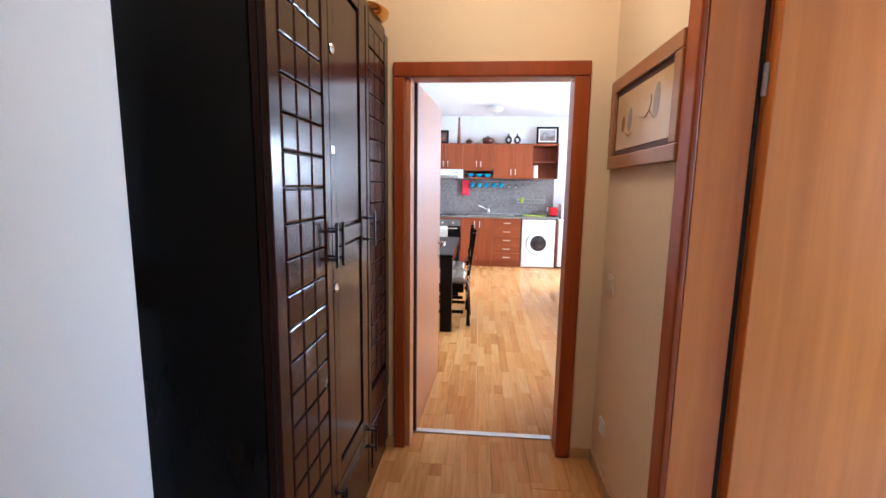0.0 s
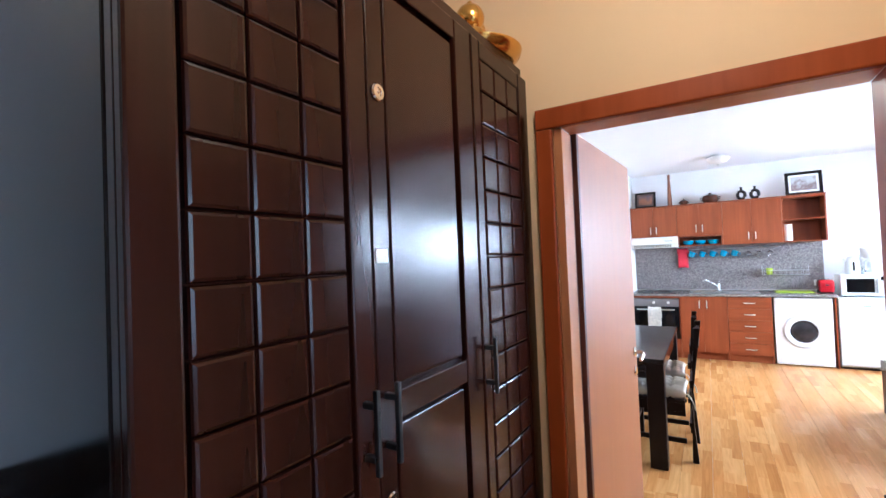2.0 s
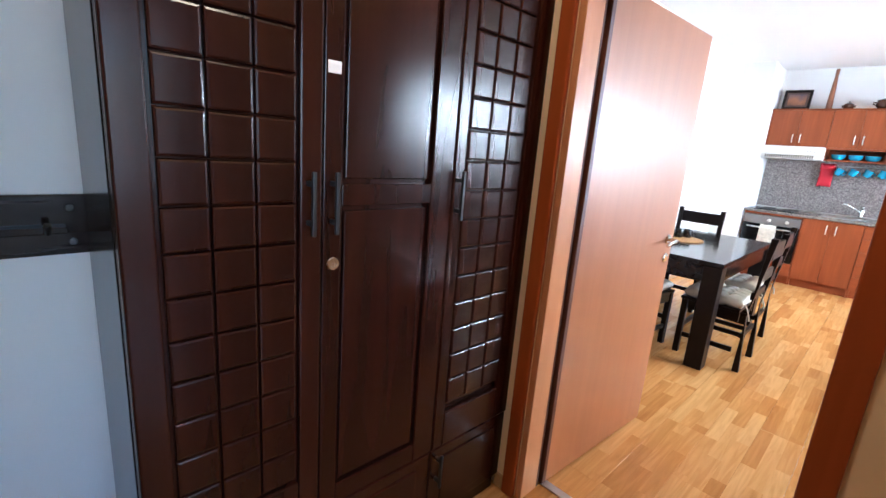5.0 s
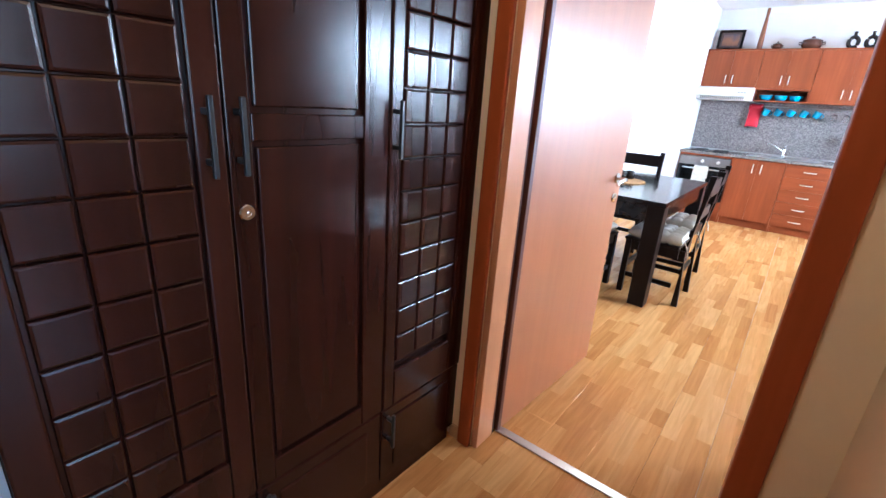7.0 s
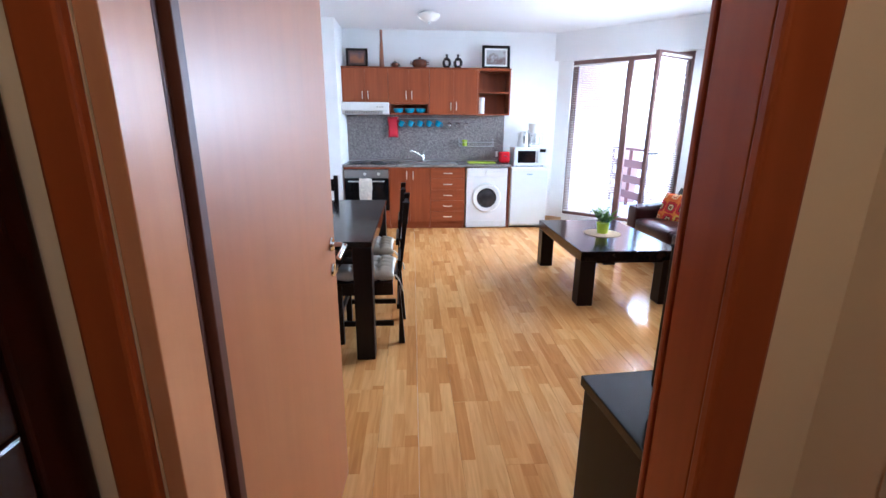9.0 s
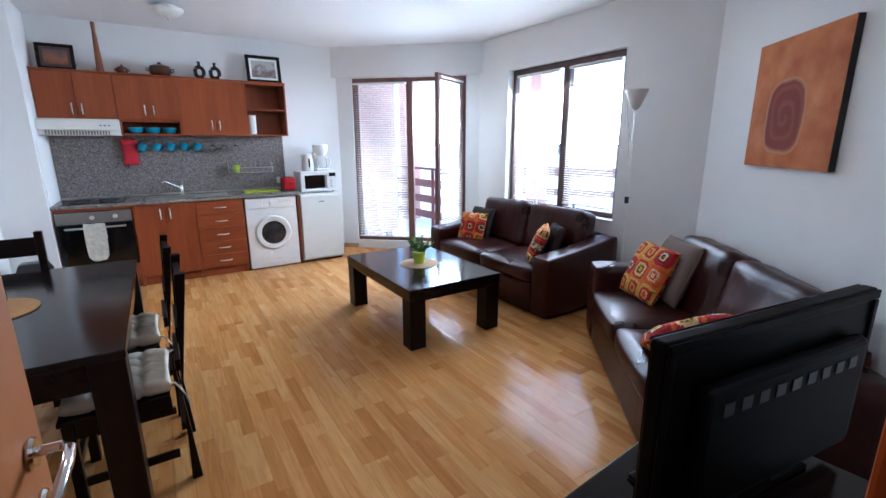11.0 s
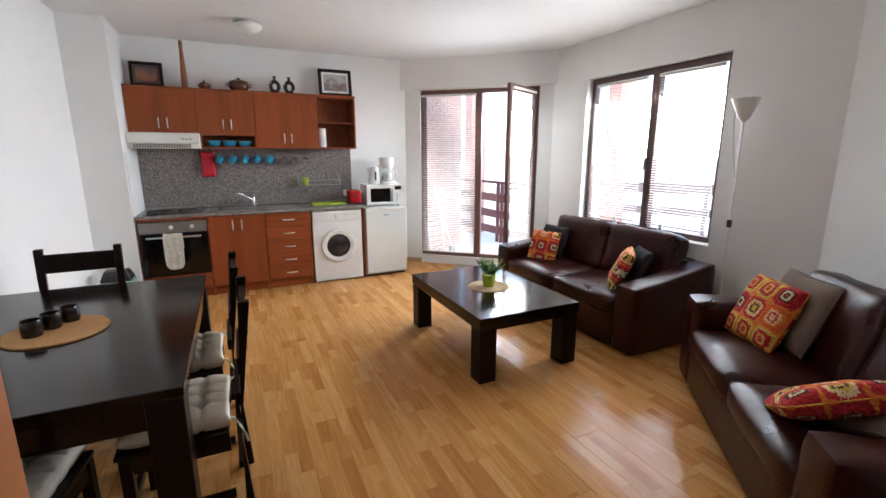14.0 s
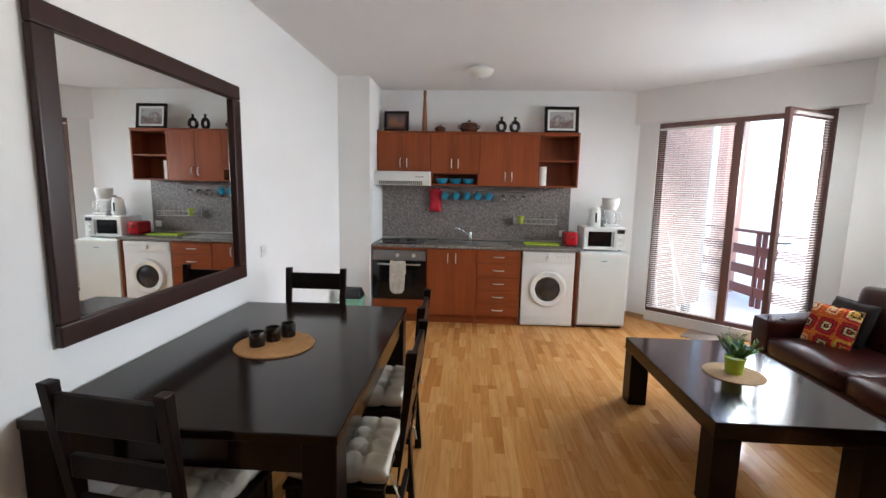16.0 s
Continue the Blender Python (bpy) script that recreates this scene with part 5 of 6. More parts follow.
_b.inputs["Emission Color"].default_value = (1.0, 0.80, 0.55, 1)
_b.inputs["Emission Strength"].default_value = 3.0
for x, y, where in ((-0.43, 4.70, "above the dining table"), (0.1, 1.45, "in the hall")):
    c = thing("ceiling_lamp", "round frosted glass ceiling lamp, lit, " + where, "ceiling lamp", pose(x, y, CEIL))
    part("plate", bm_lathe([(0, 0), (0.07, 0), (0.065, -0.03), (0, -0.03)], 24), M_WHITEP, c, "", 40)
    part("shade", bm_lathe([(0.13, -0.005), (0.135, -0.012), (0.13, -0.03), (0.09, -0.055), (0.04, -0.066), (0, -0.07)], 32), M_GLOW, c, "lit frosted shade", 60)

# ---- sofa cushions ----


def crochet():
    """Granny squares: concentric rings of wool in a grid of nine."""
    mat, n, l, b = shader("crochet_granny_squares", 0.95)
    tc = n.new("ShaderNodeTexCoord")

    def vm(op, a, c):
        k = n.new("ShaderNodeVectorMath")
        k.operation = op
        l.new(a, k.inputs[0])
        if c is not None:
            k.inputs[1].default_value = c
        return k.outputs[0]

    u = vm("MULTIPLY", vm("ADD", tc.outputs["Object"], (0.21, 0.21, 0)), (7.15, 7.15, 0))
    cell, part_v = vm("FLOOR", u, None), vm("FRACTION", u, None)
    wn_ = n.new("ShaderNodeTexWhiteNoise")
    wn_.noise_dimensions = "4D"
    info = n.new("ShaderNodeObjectInfo")
    l.new(cell, wn_.inputs["Vector"])
    l.new(info.outputs["Random"], wn_.inputs["W"])
    off = vm("ABSOLUTE", vm("ADD", part_v, (-0.5, -0.5, 0)), None)
    sep = n.new("ShaderNodeSeparateXYZ")
    l.new(off, sep.inputs["Vector"])
    mx = n.new("ShaderNodeMath")
    mx.operation = "MAXIMUM"
    l.new(sep.outputs["X"], mx.inputs[0])
    l.new(sep.outputs["Y"], mx.inputs[1])
    flat = n.new("ShaderNodeSeparateXYZ")
    l.new(vm("ADD", part_v, (-0.5, -0.5, 0)), flat.inputs["Vector"])

    def calc(op, a, c):
        k = n.new("ShaderNodeMath")
        k.operation = op
        for i, val in enumerate((a, c)):
            if isinstance(val, (int, float)):
                k.inputs[i].default_value = val
            else:
                l.new(val, k.inputs[i])
        return k.outputs[0]

    far = calc("SQRT", calc("ADD", calc("MULTIPLY", flat.outputs["X"], flat.outputs["X"]), calc("MULTIPLY", flat.outputs["Y"], flat.outputs["Y"])), 0.0)
    petal = calc("MULTIPLY", calc("SINE", calc("MULTIPLY", calc("ARCTAN2", flat.outputs["Y"], flat.outputs["X"]), 8.0), 0.0), 0.04)
    ringed = calc("MAXIMUM", mx.outputs[0], calc("ADD", calc("MULTIPLY", far, 0.86), petal))
    wob = noise_at(n, l, tc.outputs["Object"], 90, 2)
    ad = n.new("ShaderNodeMath")
    ad.operation = "MULTIPLY_ADD"
    l.new(wob, ad.inputs[0])
    ad.inputs[1].default_value = 0.15
    l.new(ringed, ad.inputs[2])
    cream, dark, red, orange, yellow = (0.72, 0.58, 0.32), (0.05, 0.012, 0.014), (0.50, 0.018, 0.02), (0.66, 0.17, 0.02), (0.62, 0.40, 0.06)
    sets = ((dark, cream, red, (0.42, 0.012, 0.02)), (red, yellow, (0.36, 0.012, 0.025), yellow), (yellow, dark, cream, red), (cream, red, orange, (0.60, 0.10, 0.015)))
    cols = []
    for s in sets:
        r = n.new("ShaderNodeValToRGB")
        r.color_ramp.interpolation = "CONSTANT"
        for i in range(5):
            r.color_ramp.elements.new(0.5)
        tones = (orange, s[0], s[1], s[0], s[2], s[3], orange)
        for e, p, c in zip(r.color_ramp.elements, (0.0, 0.12, 0.20, 0.28, 0.35, 0.42, 0.54), tones):
            e.position, e.color = p, (*c, 1)
        l.new(ad.outputs[0], r.inputs["Fac"])
        cols.append(r.outputs["Color"])

    def pick(a, c, at):
        g = n.new("ShaderNodeMath")
        g.operation = "GREATER_THAN"
        g.inputs[1].default_value = at
        l.new(wn_.outputs["Value"], g.inputs[0])
        return mixed(n, l, a, c, g.outputs[0])

    l.new(pick(pick(pick(cols[0], cols[1], 0.25), cols[2], 0.5), cols[3], 0.75), b.inputs["Base Color"])
    knit = n.new("ShaderNodeTexVoronoi")
    knit.inputs["Scale"].default_value = 85
    l.new(tc.outputs["Object"], knit.inputs["Vector"])
    bump(n, l, b, knit.outputs["Distance"], 0.9, 0.006)
    return mat


M_CROCHET = crochet()
M_TAUPE = plain("taupe_velvet", (0.20, 0.15, 0.125), 0.9, vary=0.15, scale=9, relief=0.35, fine=300)
M_CHARC = plain("charcoal_cloth", (0.022, 0.020, 0.022), 0.9, vary=0.2, scale=9, relief=0.35, fine=300)


def throw_cushion(label, mat, size, thick, at):
    c = thing("throw_cushion", label, "cushion", at, "sofa cushions")
    part("cover", bm_pillow(size, size, thick, 20, 0.42, (), 0.008), mat, c, "", 80)
    h = size / 2 * 0.985
    part("piping", bm_tube([(-h, -h, 0), (h, -h, 0), (h, h, 0), (-h, h, 0), (-h, -h, 0)], 0.005, 6), mat, c, "", 80)
    return c


throw_cushion("crocheted granny-square cushion in red, orange and cream", M_CROCHET, 0.335, 0.11, SOFA1 @ pose(-0.56, 0.33, 0.565, 70, 0, 20))
throw_cushion("plain charcoal cushion behind the crocheted one", M_CHARC, 0.36, 0.10, SOFA1 @ pose(-0.60, 0.48, 0.595, 72, 0, 4))
throw_cushion("crocheted granny-square cushion leaning on the armrest", M_CROCHET, 0.35, 0.12, SOFA1 @ pose(0.53, 0.30, 0.585, 66, 0, -48))
throw_cushion("plain charcoal cushion leaning in the sofa corner", M_CHARC, 0.32, 0.10, SOFA1 @ pose(0.55, 0.47, 0.59, 70, 0, -30))
throw_cushion("crocheted granny-square cushion standing on the sofa seat", M_CROCHET, 0.40, 0.13, SOFA2 @ pose(-0.52, 0.32, 0.62, 66, 0, 14))
throw_cushion("plain taupe velvet cushion behind the crocheted one", M_TAUPE, 0.43, 0.12, SOFA2 @ pose(-0.50, 0.47, 0.65, 70, 0, 8))
throw_cushion("crocheted granny-square cushion tipped onto another", M_CROCHET, 0.40, 0.13, SOFA2 @ pose(0.42, 0.22, 0.575, 21, -27, -12))
throw_cushion("plain taupe velvet cushion lying by the armrest", M_TAUPE, 0.39, 0.11, SOFA2 @ pose(0.43, 0.43, 0.56, 20, -24, 6))

# ---- table things ----
M_JUTE = plain("woven_jute", (0.36, 0.24, 0.13), 0.9, vary=0.2, scale=60, relief=0.8, fine=220)
M_CORK = plain("cork_tan", (0.42, 0.23, 0.09), 0.85, vary=0.15, scale=40, relief=0.5, fine=250)
solid("jute_placemat", bm_lathe([(0, 0), (0.165, 0), (0.168, 0.003), (0.165, 0.006)] + [(0.165 - 0.011 * i, 0.006 + 0.0016 * (i % 2)) for i in range(1, 15)] + [(0, 0.0065)], 48), M_JUTE, "round woven jute mat on the coffee table", "placemat", "thing", 30, pose(1.765, 5.66, 0.475))
plant = thing("potted_plant", "bushy green artificial plant in a lime green pot", "plant", pose(1.765, 5.66, 0.4815))
part("pot", bm_lathe([(0, 0), (0.044, 0), (0.047, 0.006), (0.056, 0.09), (0.059, 0.092), (0.059, 0.10), (0.053, 0.10), (0.050, 0.085), (0, 0.085)], 28), M_LIME, plant, "lime green pot", 40)
M_GREEN, _n, _l, _b = shader("glossy_leaf_green", 0.6, 0, 0.3)
_c = _n.new("ShaderNodeNewGeometry")
_l.new(ramp(_n, _l, _c.outputs["Random Per Island"], [(0.0, (0.045, 0.11, 0.012)), (0.6, (0.10, 0.21, 0.02)), (1.0, (0.20, 0.31, 0.04))]), _b.inputs["Base Color"])
bm = bmesh.new()
rng = random.Random(4)
for s in range(46):
    az, lean = rng.uniform(0, 6.283), rng.uniform(0.05, 0.95)
    ln = rng.uniform(0.10, 0.185)
    d = Vector((math.cos(az) * math.sin(lean), math.sin(az) * math.sin(lean), math.cos(lean)))
    root = Vector((rng.uniform(-0.03, 0.03), rng.uniform(-0.03, 0.03), 0.08))
    side = d.cross(Vector((0, 0, 1))).normalized() if abs(d.z) < 0.98 else Vector((1, 0, 0))
    for q in range(9):
        f = 0.25 + 0.75 * q / 8
        p = root + d * ln * f - Vector((0, 0, 0.03 * f * f * lean))
        for sg in (-1, 1):
            tip = p + (side * sg * rng.uniform(0.6, 1.0) + d * rng.uniform(0.4, 1.0) + Vector((0, 0, rng.uniform(-0.2, 0.3)))).normalized() * rng.uniform(0.022, 0.04)
            mid = (p + tip) / 2
            wv = (tip - p).cross(d).normalized() * 0.0045
            vs = [bm.verts.new(v) for v in (p, mid + wv, tip, mid - wv)]
            bm.faces.new(vs)
part("foliage", bm, M_GREEN, plant, "small dense green leaves")
solid("cork_tray", bm_lathe([(0, 0), (0.185, 0), (0.188, 0.004), (0.185, 0.009), (0, 0.009)], 48), M_CORK, "round tan cork mat on the dining table", "placemat", "thing", 30, pose(-0.802, 5.023, 0.782))
M_MUG = plain("dark_brown_stoneware", (0.018, 0.012, 0.010), 0.25, vary=0.2, relief=0.03)
for x, y in ((-0.872, 4.985), (-0.83, 5.065), (-0.783, 5.14)):
    solid("candle_cup", bm_lathe([(0, 0), (0.034, 0), (0.036, 0.004), (0.036, 0.066), (0.034, 0.07), (0.031, 0.068), (0.030, 0.055), (0, 0.055)], 28), M_MUG, "dark brown stoneware candle cup", "candle cup", "thing", 40, pose(x, y, 0.791), "candle cups on the cork mat")

# ---- kitchen clutter ----
for i, x in enumerate((-0.21, -0.05, 0.11)):
    solid("bowl", bm_lathe([(0, 0), (0.038, 0), (0.066, 0.024), (0.076, 0.066), (0.073, 0.066), (0.062, 0.027), (0, 0.006)], 24), M_BLUE, "blue glazed bowl in the open niche", "bowl", "thing", 50, pose(x, 8.39, 1.614), "blue bowls")
rail = thing("hanging_rail", "thin steel hanging rail below the wall cabinets", "kitchen rail", pose(0, 8.53, 1.545))
part("rod", bm_tube([(-0.36, 0, 0), (0.92, 0, 0)], 0.005, 8), M_STEEL, rail, "", 50)
for x in (-0.34, 0.28, 0.90):
    part("bracket", bm_tube([(x, 0, 0), (x, 0.056, 0)], 0.006, 6), M_STEEL, rail)


def mug(x):
    c = thing("mug", "blue glazed mug hanging by its handle", "mug", pose(x, 8.495, 1.472, 0, 24, random.uniform(-15, 15)), "hanging blue mugs")
    part("cup", bm_lathe([(0, -0.042), (0.030, -0.042), (0.038, -0.02), (0.044, 0.04), (0.041, 0.04), (0.034, -0.02), (0, -0.036)], 22), M_BLUE, c, "", 50)
    part("handle", bm_tube([(0.040, 0, 0.028), (0.062, 0, 0.03), (0.070, 0, 0.006), (0.060, 0, -0.018), (0.036, 0, -0.02)], 0.006, 8), M_BLUE, c, "", 50)
    part("hook", bm_tube([(0.068, 0, 0.006), (0.066, 0.01, 0.03), (0.05, 0.03, 0.06)], 0.0025, 6), M_STEEL, c)


for i in range(5):
    mug(-0.175 + 0.135 * i)
for x in (0.56, 0.68, 0.81):
    g = thing("wine_glass", "clear stemmed glass hanging upside down", "wine glass", pose(x, 8.49, 1.575, 180, 12, 0), "hanging wine glasses")
    part("bowl", bm_lathe([(0.0, 0.085), (0.02, 0.088), (0.036, 0.11), (0.036, 0.14), (0.030, 0.17), (0.0285, 0.17), (0.0345, 0.14), (0.034, 0.112), (0.0, 0.09)], 20), M_GLASS, g, "", 60)
    part("stem", bm_lathe([(0.03, 0), (0.03, 0.003), (0.004, 0.008), (0.003, 0.05), (0.006, 0.086), (0, 0.086)], 16), M_GLASS, g, "", 60)
mitt = thing("oven_mitt", "red cloth oven mitt hanging on the rail", "oven mitt", pose(-0.295, 8.53, 1.42, 84, 0, 0))
part("palm", bm_pillow(0.145, 0.30, 0.04, 12, 0.5, (), 0.004), M_RED, mitt, "", 80)
part("cuff", bm_pillow(0.165, 0.07, 0.045, 10, 0.5), M_RED, mitt, "", 80, pose(0, 0.105, 0))
part("loop", bm_tube([(-0.03, -0.12, 0), (-0.035, -0.15, 0.004), (-0.03, -0.17, 0)], 0.006, 6), M_BLACKP, mitt)
rack = thing("dish_rack", "wire dish rack fixed to the splashback", "dish rack", pose(0.95, 8.51, 1.15))
for z in (0.0, 0.06):
    for y in (-0.09, 0.05):
        part("wire", bm_tube([(-0.26, y, z), (0.26, y, z)], 0.003, 6), M_STEEL, rack)
for i in range(9):
    part("wire", bm_tube([(-0.24 + i * 0.06, 0.06, 0.10), (-0.24 + i * 0.06, 0.05, 0.0), (-0.24 + i * 0.06, -0.09, 0.0), (-0.24 + i * 0.06, -0.095, 0.06)], 0.002, 6), M_STEEL, rack)
for x in (-0.26, 0.26):
    part("bracket", bm_tube([(x, 0.075, 0.12), (x, 0.05, 0.1), (x, 0.05, 0.0)], 0.004, 6), M_STEEL, rack)
solid("cutlery_cup", bm_lathe([(0, 0), (0.033, 0), (0.04, 0.09), (0.037, 0.09), (0.031, 0.004), (0, 0.004)], 20), M_LIME, "lime green plastic cup on the dish rack", "cup", "thing", 50, pose(0.765, 8.46, 1.154))
solid("drip_tray", bm_boxes([(-0.2, 0.2, -0.1, 0.1, 0, 0.006), (-0.2, 0.2, -0.1, -0.092, 0.006, 0.016), (-0.2, 0.2, 0.092, 0.1, 0.006, 0.016), (-0.2, -0.192, -0.091, 0.091, 0.006, 0.016), (0.192, 0.2, -0.091, 0.091, 0.006, 0.016)], 0.002), M_LIME, "lime green plastic tray on the worktop", "tray", "thing", None, pose(1.0, 8.31, 0.9185))
roll = thing("kitchen_roll", "white paper kitchen roll on the open shelf", "paper roll", pose(0.985, 8.40, 1.6145))
part("paper", bm_lathe([(0, 0), (0.052, 0), (0.052, 0.225), (0.02, 0.225), (0.02, 0.22), (0, 0.22)], 24), plain("white_paper", (0.8, 0.8, 0.78), 0.9, vary=0.03), roll, "", 40)


def socket(label, at):
    s = thing("wall_socket", label, "socket", at, "wall sockets and switches")
    part("plate", bm_box(-0.04, 0.04, -0.010, 0.0, -0.04, 0.04, 0.004), M_WHITEP, s)
    part("insert", bm_lathe([(0, 0.001), (0.018, 0.001), (0.019, 0.004), (0.021, 0.004), (0.021, 0), (0, 0)], 20), M_WHITEP, s, "", 40, pose(0, -0.0101, 0, 90, 0, 0))


socket("white socket in the splashback", pose(1.30, 8.586, 1.03))
socket("white socket on the wall beside the fridge", pose(2.06, 8.60, 1.06))
socket("white double socket low on the hall wall", pose(0.63, 2.11, 0.28, 0, 0, -90))
M_SWITCH = plain("cream_plastic", (0.77, 0.63, 0.45), 0.4, vary=0.03, relief=0.03)
switch = thing("light_switch", "plain cream rocker light switch on the hall wall", "light switch", pose(0.63, 2.123, 1.0, 0, 0, -90))
part("plate", bm_box(-0.041, 0.041, -0.009, 0.0, -0.041, 0.041, 0.004), M_SWITCH, switch)
bm = bm_box(-0.029, 0.029, -0.015, -0.0095, -0.029, 0.029, 0.003)
for v in bm.verts:
    v.co.y -= 0.07 * v.co.z if v.co.y < -0.011 else 0.0
part("rocker", bm, M_SWITCH, switch)
socket("white socket on the wall by the dining table", pose(LIV_X0, 6.06, 1.09, 0, 0, 90))

stick = solid("rain_stick", bm_lathe([(0, 0), (0.033, 0), (0.030, 0.12), (0.022, 0.30), (0.016, 0.40), (0.019, 0.41), (0.019, 0.475), (0.012, 0.48), (0, 0.478)], 18), wood("striped_carved_wood", (0.075, 0.018, 0.01), (0.36, 0.12, 0.04), 0.35, "z", 0.2, 0.1, 2.0), "tall tapering carved wooden stick on the cabinets", "ornament", "thing", 40, pose(-0.43, 8.39, UZ + 0.018))
M_CLAY = plain("brown_glazed_clay", (0.085, 0.028, 0.014), 0.22, vary=0.3, scale=12, relief=0.05)


def pot(label, x, r, h, lid):
    p = thing("clay_pot", label, "clay pot", pose(x, 8.41, UZ + 0.018), "clay pots on the cabinets")
    part("body", bm_lathe([(0, 0), (r * 0.75, 0), (r * 0.98, h * 0.35), (r, h * 0.7), (r * 0.9, h), (r * 0.84, h), (r * 0.9, h * 0.6), (0, 0.01)], 28), M_CLAY, p, "", 50)
    part("lid", bm_lathe([(r * 0.95, h), (r * 0.95, h + 0.006), (r * 0.5, h + lid), (r * 0.15, h + lid * 1.25), (r * 0.2, h + lid * 1.7), (r * 0.12, h + lid * 2), (0, h + lid * 2)], 28), M_CLAY, p, "", 50)
    for sx in (-1, 1):
        part("handle", bm_tube([(sx * r * 0.95, 0, h * 0.8), (sx * r * 1.22, 0, h * 0.85), (sx * r * 1.22, 0, h * 0.6), (sx * r * 0.97, 0, h * 0.5)], 0.007, 8), M_CLAY, p, "", 50)


pot("small brown clay pot with a lid", -0.245, 0.052, 0.055, 0.02)
pot("brown glazed clay casserole with a lid", 0.10, 0.105, 0.095, 0.025)


def ring_vase(x, turn):
    v = thing("ring_vase", "dark brown ceramic vase with a hole through it", "vase", pose(x, 8.41, UZ + 0.018, 0, 0, turn), "pair of ring vases")
    pts = [(0.045 * math.cos(a), 0, 0.072 + 0.055 * math.sin(a)) for a in [2 * math.pi * i / 24 for i in range(25)]]
    part("body", bm_tube(pts, 0.021, 12), M_MUG, v, "", 60)
    part("neck", bm_lathe([(0.018, 0.135), (0.014, 0.16), (0.019, 0.185), (0.016, 0.185), (0.010, 0.16), (0, 0.15)], 16), M_MUG, v, "", 50)
    part("foot", bm_lathe([(0, 0), (0.03, 0), (0.026, 0.014), (0, 0.016)], 18), M_MUG, v, "", 40)


ring_vase(0.483, 10)
ring_vase(0.642, -8)

bin_ = thing("waste_bin", "mint green bin with a black swing lid", "waste bin", pose(-1.12, 7.62, 0))
M_MINT = plain("mint_green_plastic", (0.22, 0.48, 0.36), 0.4, vary=0.05, relief=0.03)
bm = bm_box(-0.12, 0.12, -0.10, 0.10, 0, 0.36, 0.02, 3)
for v in bm.verts:
    k = 0.82 + 0.18 * v.co.z / 0.36
    v.co.x *= k
    v.co.y *= k
part("bucket", bm, M_MINT, bin_, "", 50)
part("rim", bm_box(-0.13, 0.13, -0.11, 0.11, 0.345, 0.37, 0.008), M_MINT, bin_)
bm = bm_box(-0.122, 0.122, -0.102, 0.102, 0.3705, 0.47, 0.02, 3)
for v in bm.verts:
    if v.co.z > 0.42:
        v.co.x *= 0.8
        v.co.y *= 0.75
part("lid", bm, M_BLACKP, bin_, "black swing lid", 50)

# ---- hall clutter ----
M_GOLD = plain("gold_bauble", (0.72, 0.42, 0.10), 0.18, 1.0, 0.1, 8, 0.02)
deco = thing("bauble_decoration", "cluster of shiny gold baubles on the wardrobe", "ornament", pose(-0.60, 2.13, 2.205))
for x, y, z, r in ((0.0, 0.03, 0.075, 0.055), (0.03, -0.06, 0.05, 0.045), (-0.06, -0.02, 0.055, 0.05), (0.0, -0.03, 0.145, 0.048), (-0.03, 0.06, 0.15, 0.04), (0.04, 0.05, 0.03, 0.03), (0.02, -0.13, 0.04, 0.038), (-0.05, -0.10, 0.12, 0.04)):
    bm = bmesh.new()
    bmesh.ops.create_uvsphere(bm, u_segments=20, v_segments=12, radius=r)
    b = part("bauble", bm, M_GOLD, deco, "", 80, pose(x, y, z))
    part("cap", bm_lathe([(0, 0), (0.008, 0), (0.008, 0.01), (0, 0.011)], 10), M_GOLD, b, "", 40, pose(0, 0, r - 0.002))
part("dish", bm_lathe([(0, 0), (0.12, 0), (0.15, 0.02), (0.155, 0.035), (0.15, 0.035), (0.115, 0.006), (0, 0.005)], 32), M_GOLD, deco, "", 50)
crack = thing("coat_rack", "dark wooden wall rack with coat pegs", "coat rack", pose(-1.065, 0.90, 1.132))
part("board", bm_box(0.001, 0.022, -0.14, 0.140, -0.08, 0.08, 0.004), M_DARK, crack)
for y in (-0.08, 0.05):
    hook = part("hook", bm_tube([(0.02, y, 0.0), (0.06, y, -0.012), (0.075, y, 0.012)], 0.008, 8), M_DARKZ, crack, "", 50)
part("crossbar", bm_box(0.03, 0.045, -0.12, 0.09, -0.02, 0.0, 0.003), M_DARK, crack)
for y, z in ((0.10, 0.045), (0.10, -0.045)):
    part("screw_cap", bm_lathe([(0, 0), (0.010, 0), (0.008, 0.004), (0, 0.005)], 12), M_BLACK, crack, "", 40, pose(0.022, y, z, 0, 90, 0))


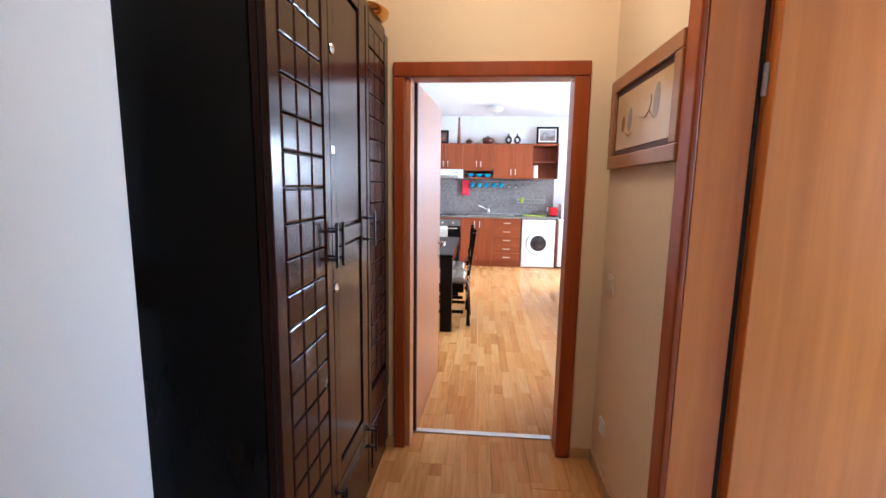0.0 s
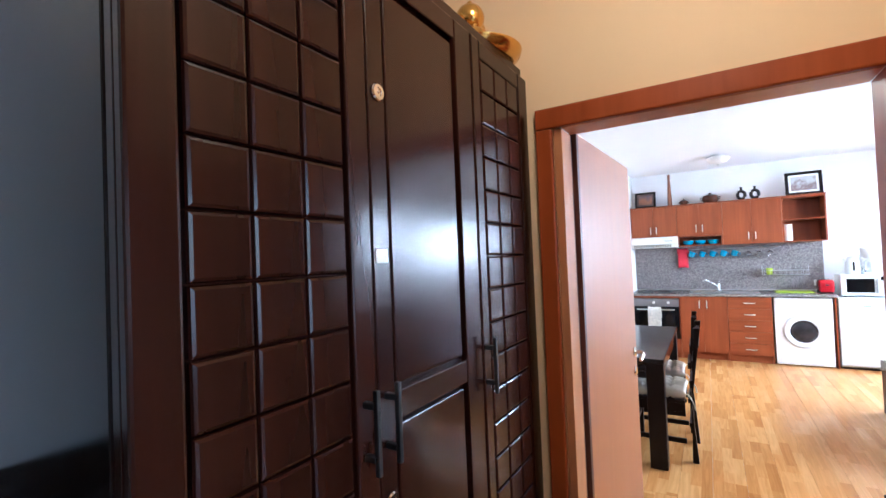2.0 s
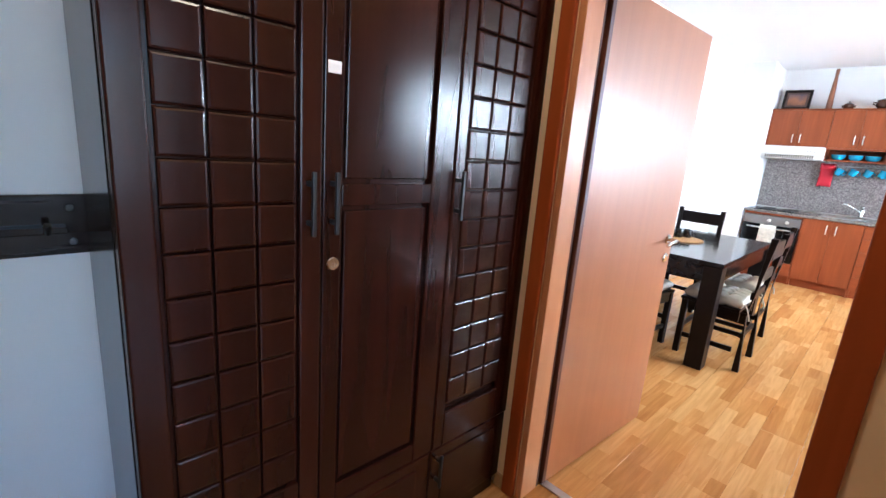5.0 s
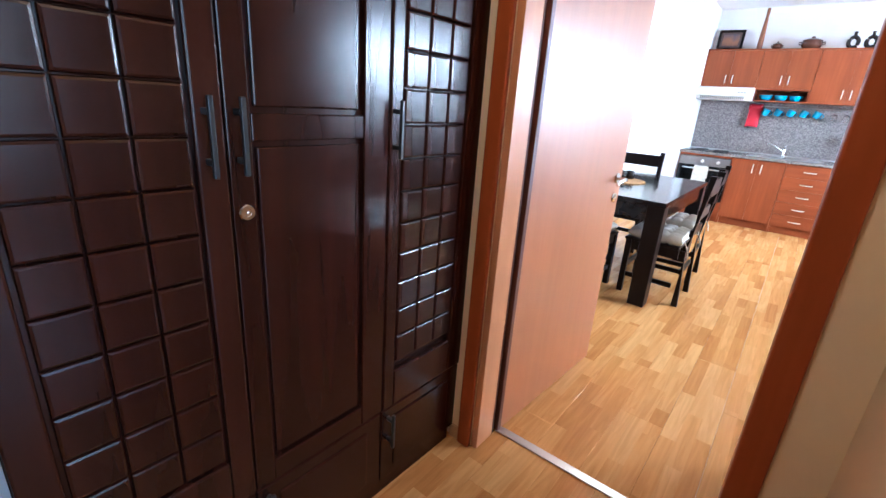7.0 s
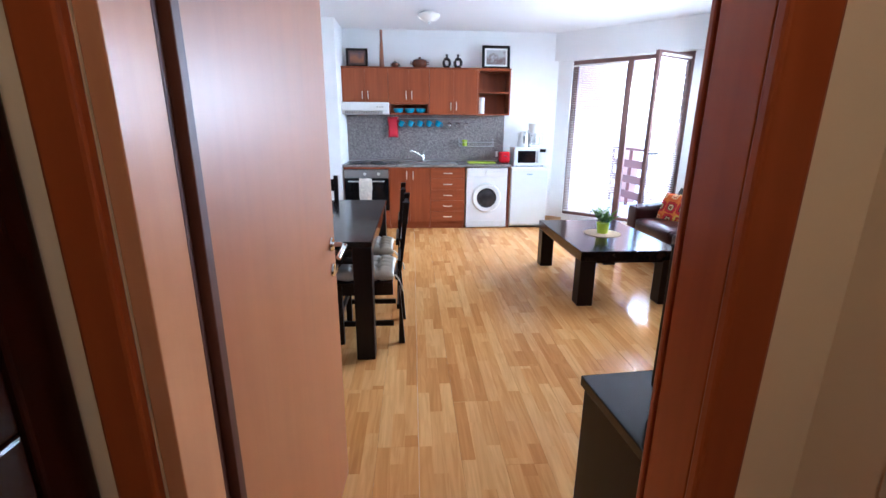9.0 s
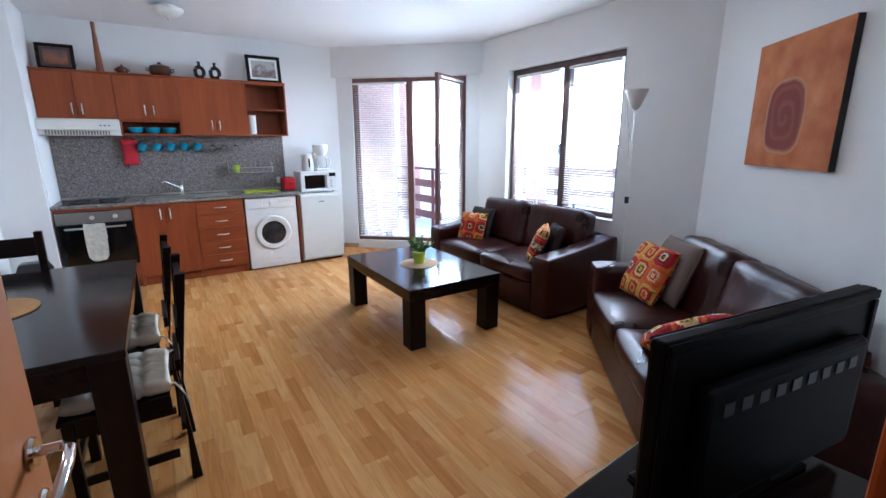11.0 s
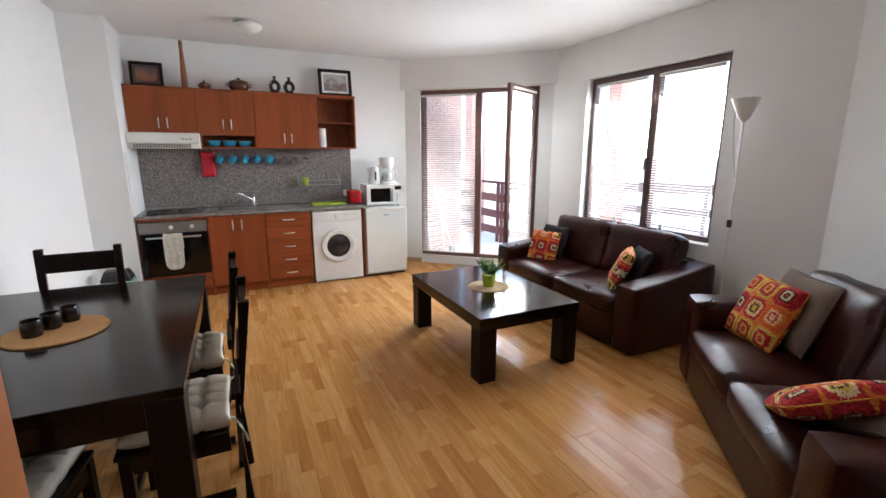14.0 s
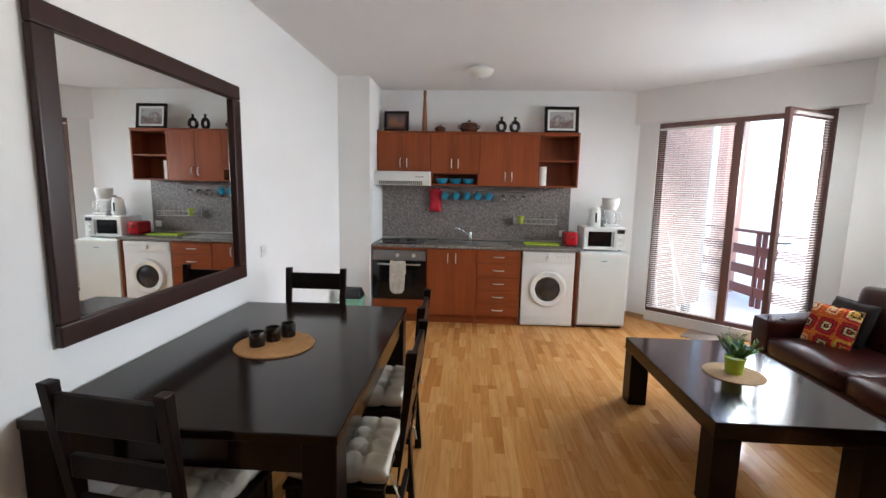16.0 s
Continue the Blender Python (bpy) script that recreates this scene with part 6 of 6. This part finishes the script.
# ---- laminate floor boards ----
def laminate():
    mat, n, l, b = shader("honey_strip_laminate", 0.22, 0, 0.065, 0.0)
    tc = n.new("ShaderNodeTexCoord")
    info = n.new("ShaderNodeObjectInfo")
    sep = n.new("ShaderNodeSeparateXYZ")
    l.new(tc.outputs["Object"], sep.inputs["Vector"])

    def m(op, a, c=0.0):
        k = n.new("ShaderNodeMath")
        k.operation = op
        for i, val in enumerate((a, c)):
            if isinstance(val, (int, float)):
                k.inputs[i].default_value = val
            else:
                l.new(val, k.inputs[i])
        return k.outputs[0]

    sx = m("FLOOR", m("DIVIDE", sep.outputs["X"], 0.0640))
    shift = m("ADD", m("MULTIPLY", sx, 0.171), m("MULTIPLY", info.outputs["Random"], 3.0))
    sy = m("FLOOR", m("DIVIDE", m("ADD", sep.outputs["Y"], shift), 0.43))
    comb = n.new("ShaderNodeCombineXYZ")
    l.new(sx, comb.inputs[0])
    l.new(sy, comb.inputs[1])
    l.new(m("MULTIPLY", info.outputs["Random"], 91.0), comb.inputs[2])
    wnz = n.new("ShaderNodeTexWhiteNoise")
    wnz.noise_dimensions = "3D"
    l.new(comb.outputs[0], wnz.inputs["Vector"])
    base = ramp(n, l, wnz.outputs["Value"], [(0.0, (0.44, 0.188, 0.052)), (0.3, (0.53, 0.255, 0.080)), (0.7, (0.57, 0.292, 0.100)), (1.0, (0.61, 0.335, 0.124))])
    v2 = n.new("ShaderNodeVectorMath")
    v2.operation = "ADD"
    sc = n.new("ShaderNodeMapping")
    sc.inputs["Scale"].default_value = (1, 0.07, 1)
    l.new(tc.outputs["Object"], sc.inputs["Vector"])
    l.new(sc.outputs["Vector"], v2.inputs[0])
    l.new(comb.outputs[0], v2.inputs[1])
    grain = noise_at(n, l, v2.outputs[0], 30, 7, 1.6)
    tint = ramp(n, l, grain, [(0.3, (0.74, 0.66, 0.55)), (0.65, (1.06, 1.06, 1.06))])
    l.new(mixed(n, l, base, tint, 0.7, "MULTIPLY"), b.inputs["Base Color"])
    rough_from(n, l, b, noise_at(n, l, tc.outputs["Object"], 5, 4), 0.10, 0.18)
    bump(n, l, b, grain, 0.03, 0.0006)
    return mat


M_LAM = laminate()
BOARD_W, BOARD_L = 0.192, 1.29
floor_ob = bpy.data.objects["floor"]
board_meshes = {}


def room_span(x):
    """Where the floor begins and ends along y, at x."""
    lo = 2.46 if not (DX0 - 0.02 < x < DX1 + 0.02) else 2.45
    if x > 2.075:
        lo = 2.455 + (x - 2.075) * (4.28 - 2.455) / (3.62 - 2.075)
    hi = KIT_Y if x < 2.16 else KIT_Y - (x - 2.16) * (KIT_Y - 7.27) / (3.62 - 2.16)
    if x < NICHE_X:
        hi = COL_Y
    return lo - 0.08 * (x > 2.0), hi + 0.1 * (x > 2.1)


def lay(x0, y0, y1):
    key = round(y1 - y0, 2)
    if key not in board_meshes:
        bm = bm_box(0.0004, BOARD_W - 0.0004, 0.0004, y1 - y0 - 0.0004, -0.0115, 0.0)
        bmesh.ops.bevel(bm, geom=[e for e in bm.edges if all(v.co.z > -0.001 for v in e.verts)], offset=0.0006, segments=1, affect="EDGES")
        board_meshes[key] = mesh_of("floor_board", bm, M_LAM)
    ob = new("floor_board", board_meshes[key])
    ob.parent = floor_ob
    ob.matrix_basis = pose(x0, y0, 0)


def lay_row(x0, lo, hi, k):
    y = lo - (0.37 * k % 1.0) * BOARD_L
    while y < hi - 0.02:
        a, b = max(lo, y), min(hi, y + BOARD_L)
        if b - a > 0.03:
            lay(x0, a, b)
        y += BOARD_L


k = 0
x = LIV_X0
while x < LIV_X1 - 0.01:
    lo0, hi0 = room_span(x + 0.001)
    lo1, hi1 = room_span(x + BOARD_W)
    lay_row(x, min(lo0, lo1), max(hi0, hi1), k)
    x, k = x + BOARD_W, k + 1
x = -1.065
while x < 0.78:
    lay_row(x, HALL_Y0, 2.448, k)
    x, k = x + BOARD_W, k + 1
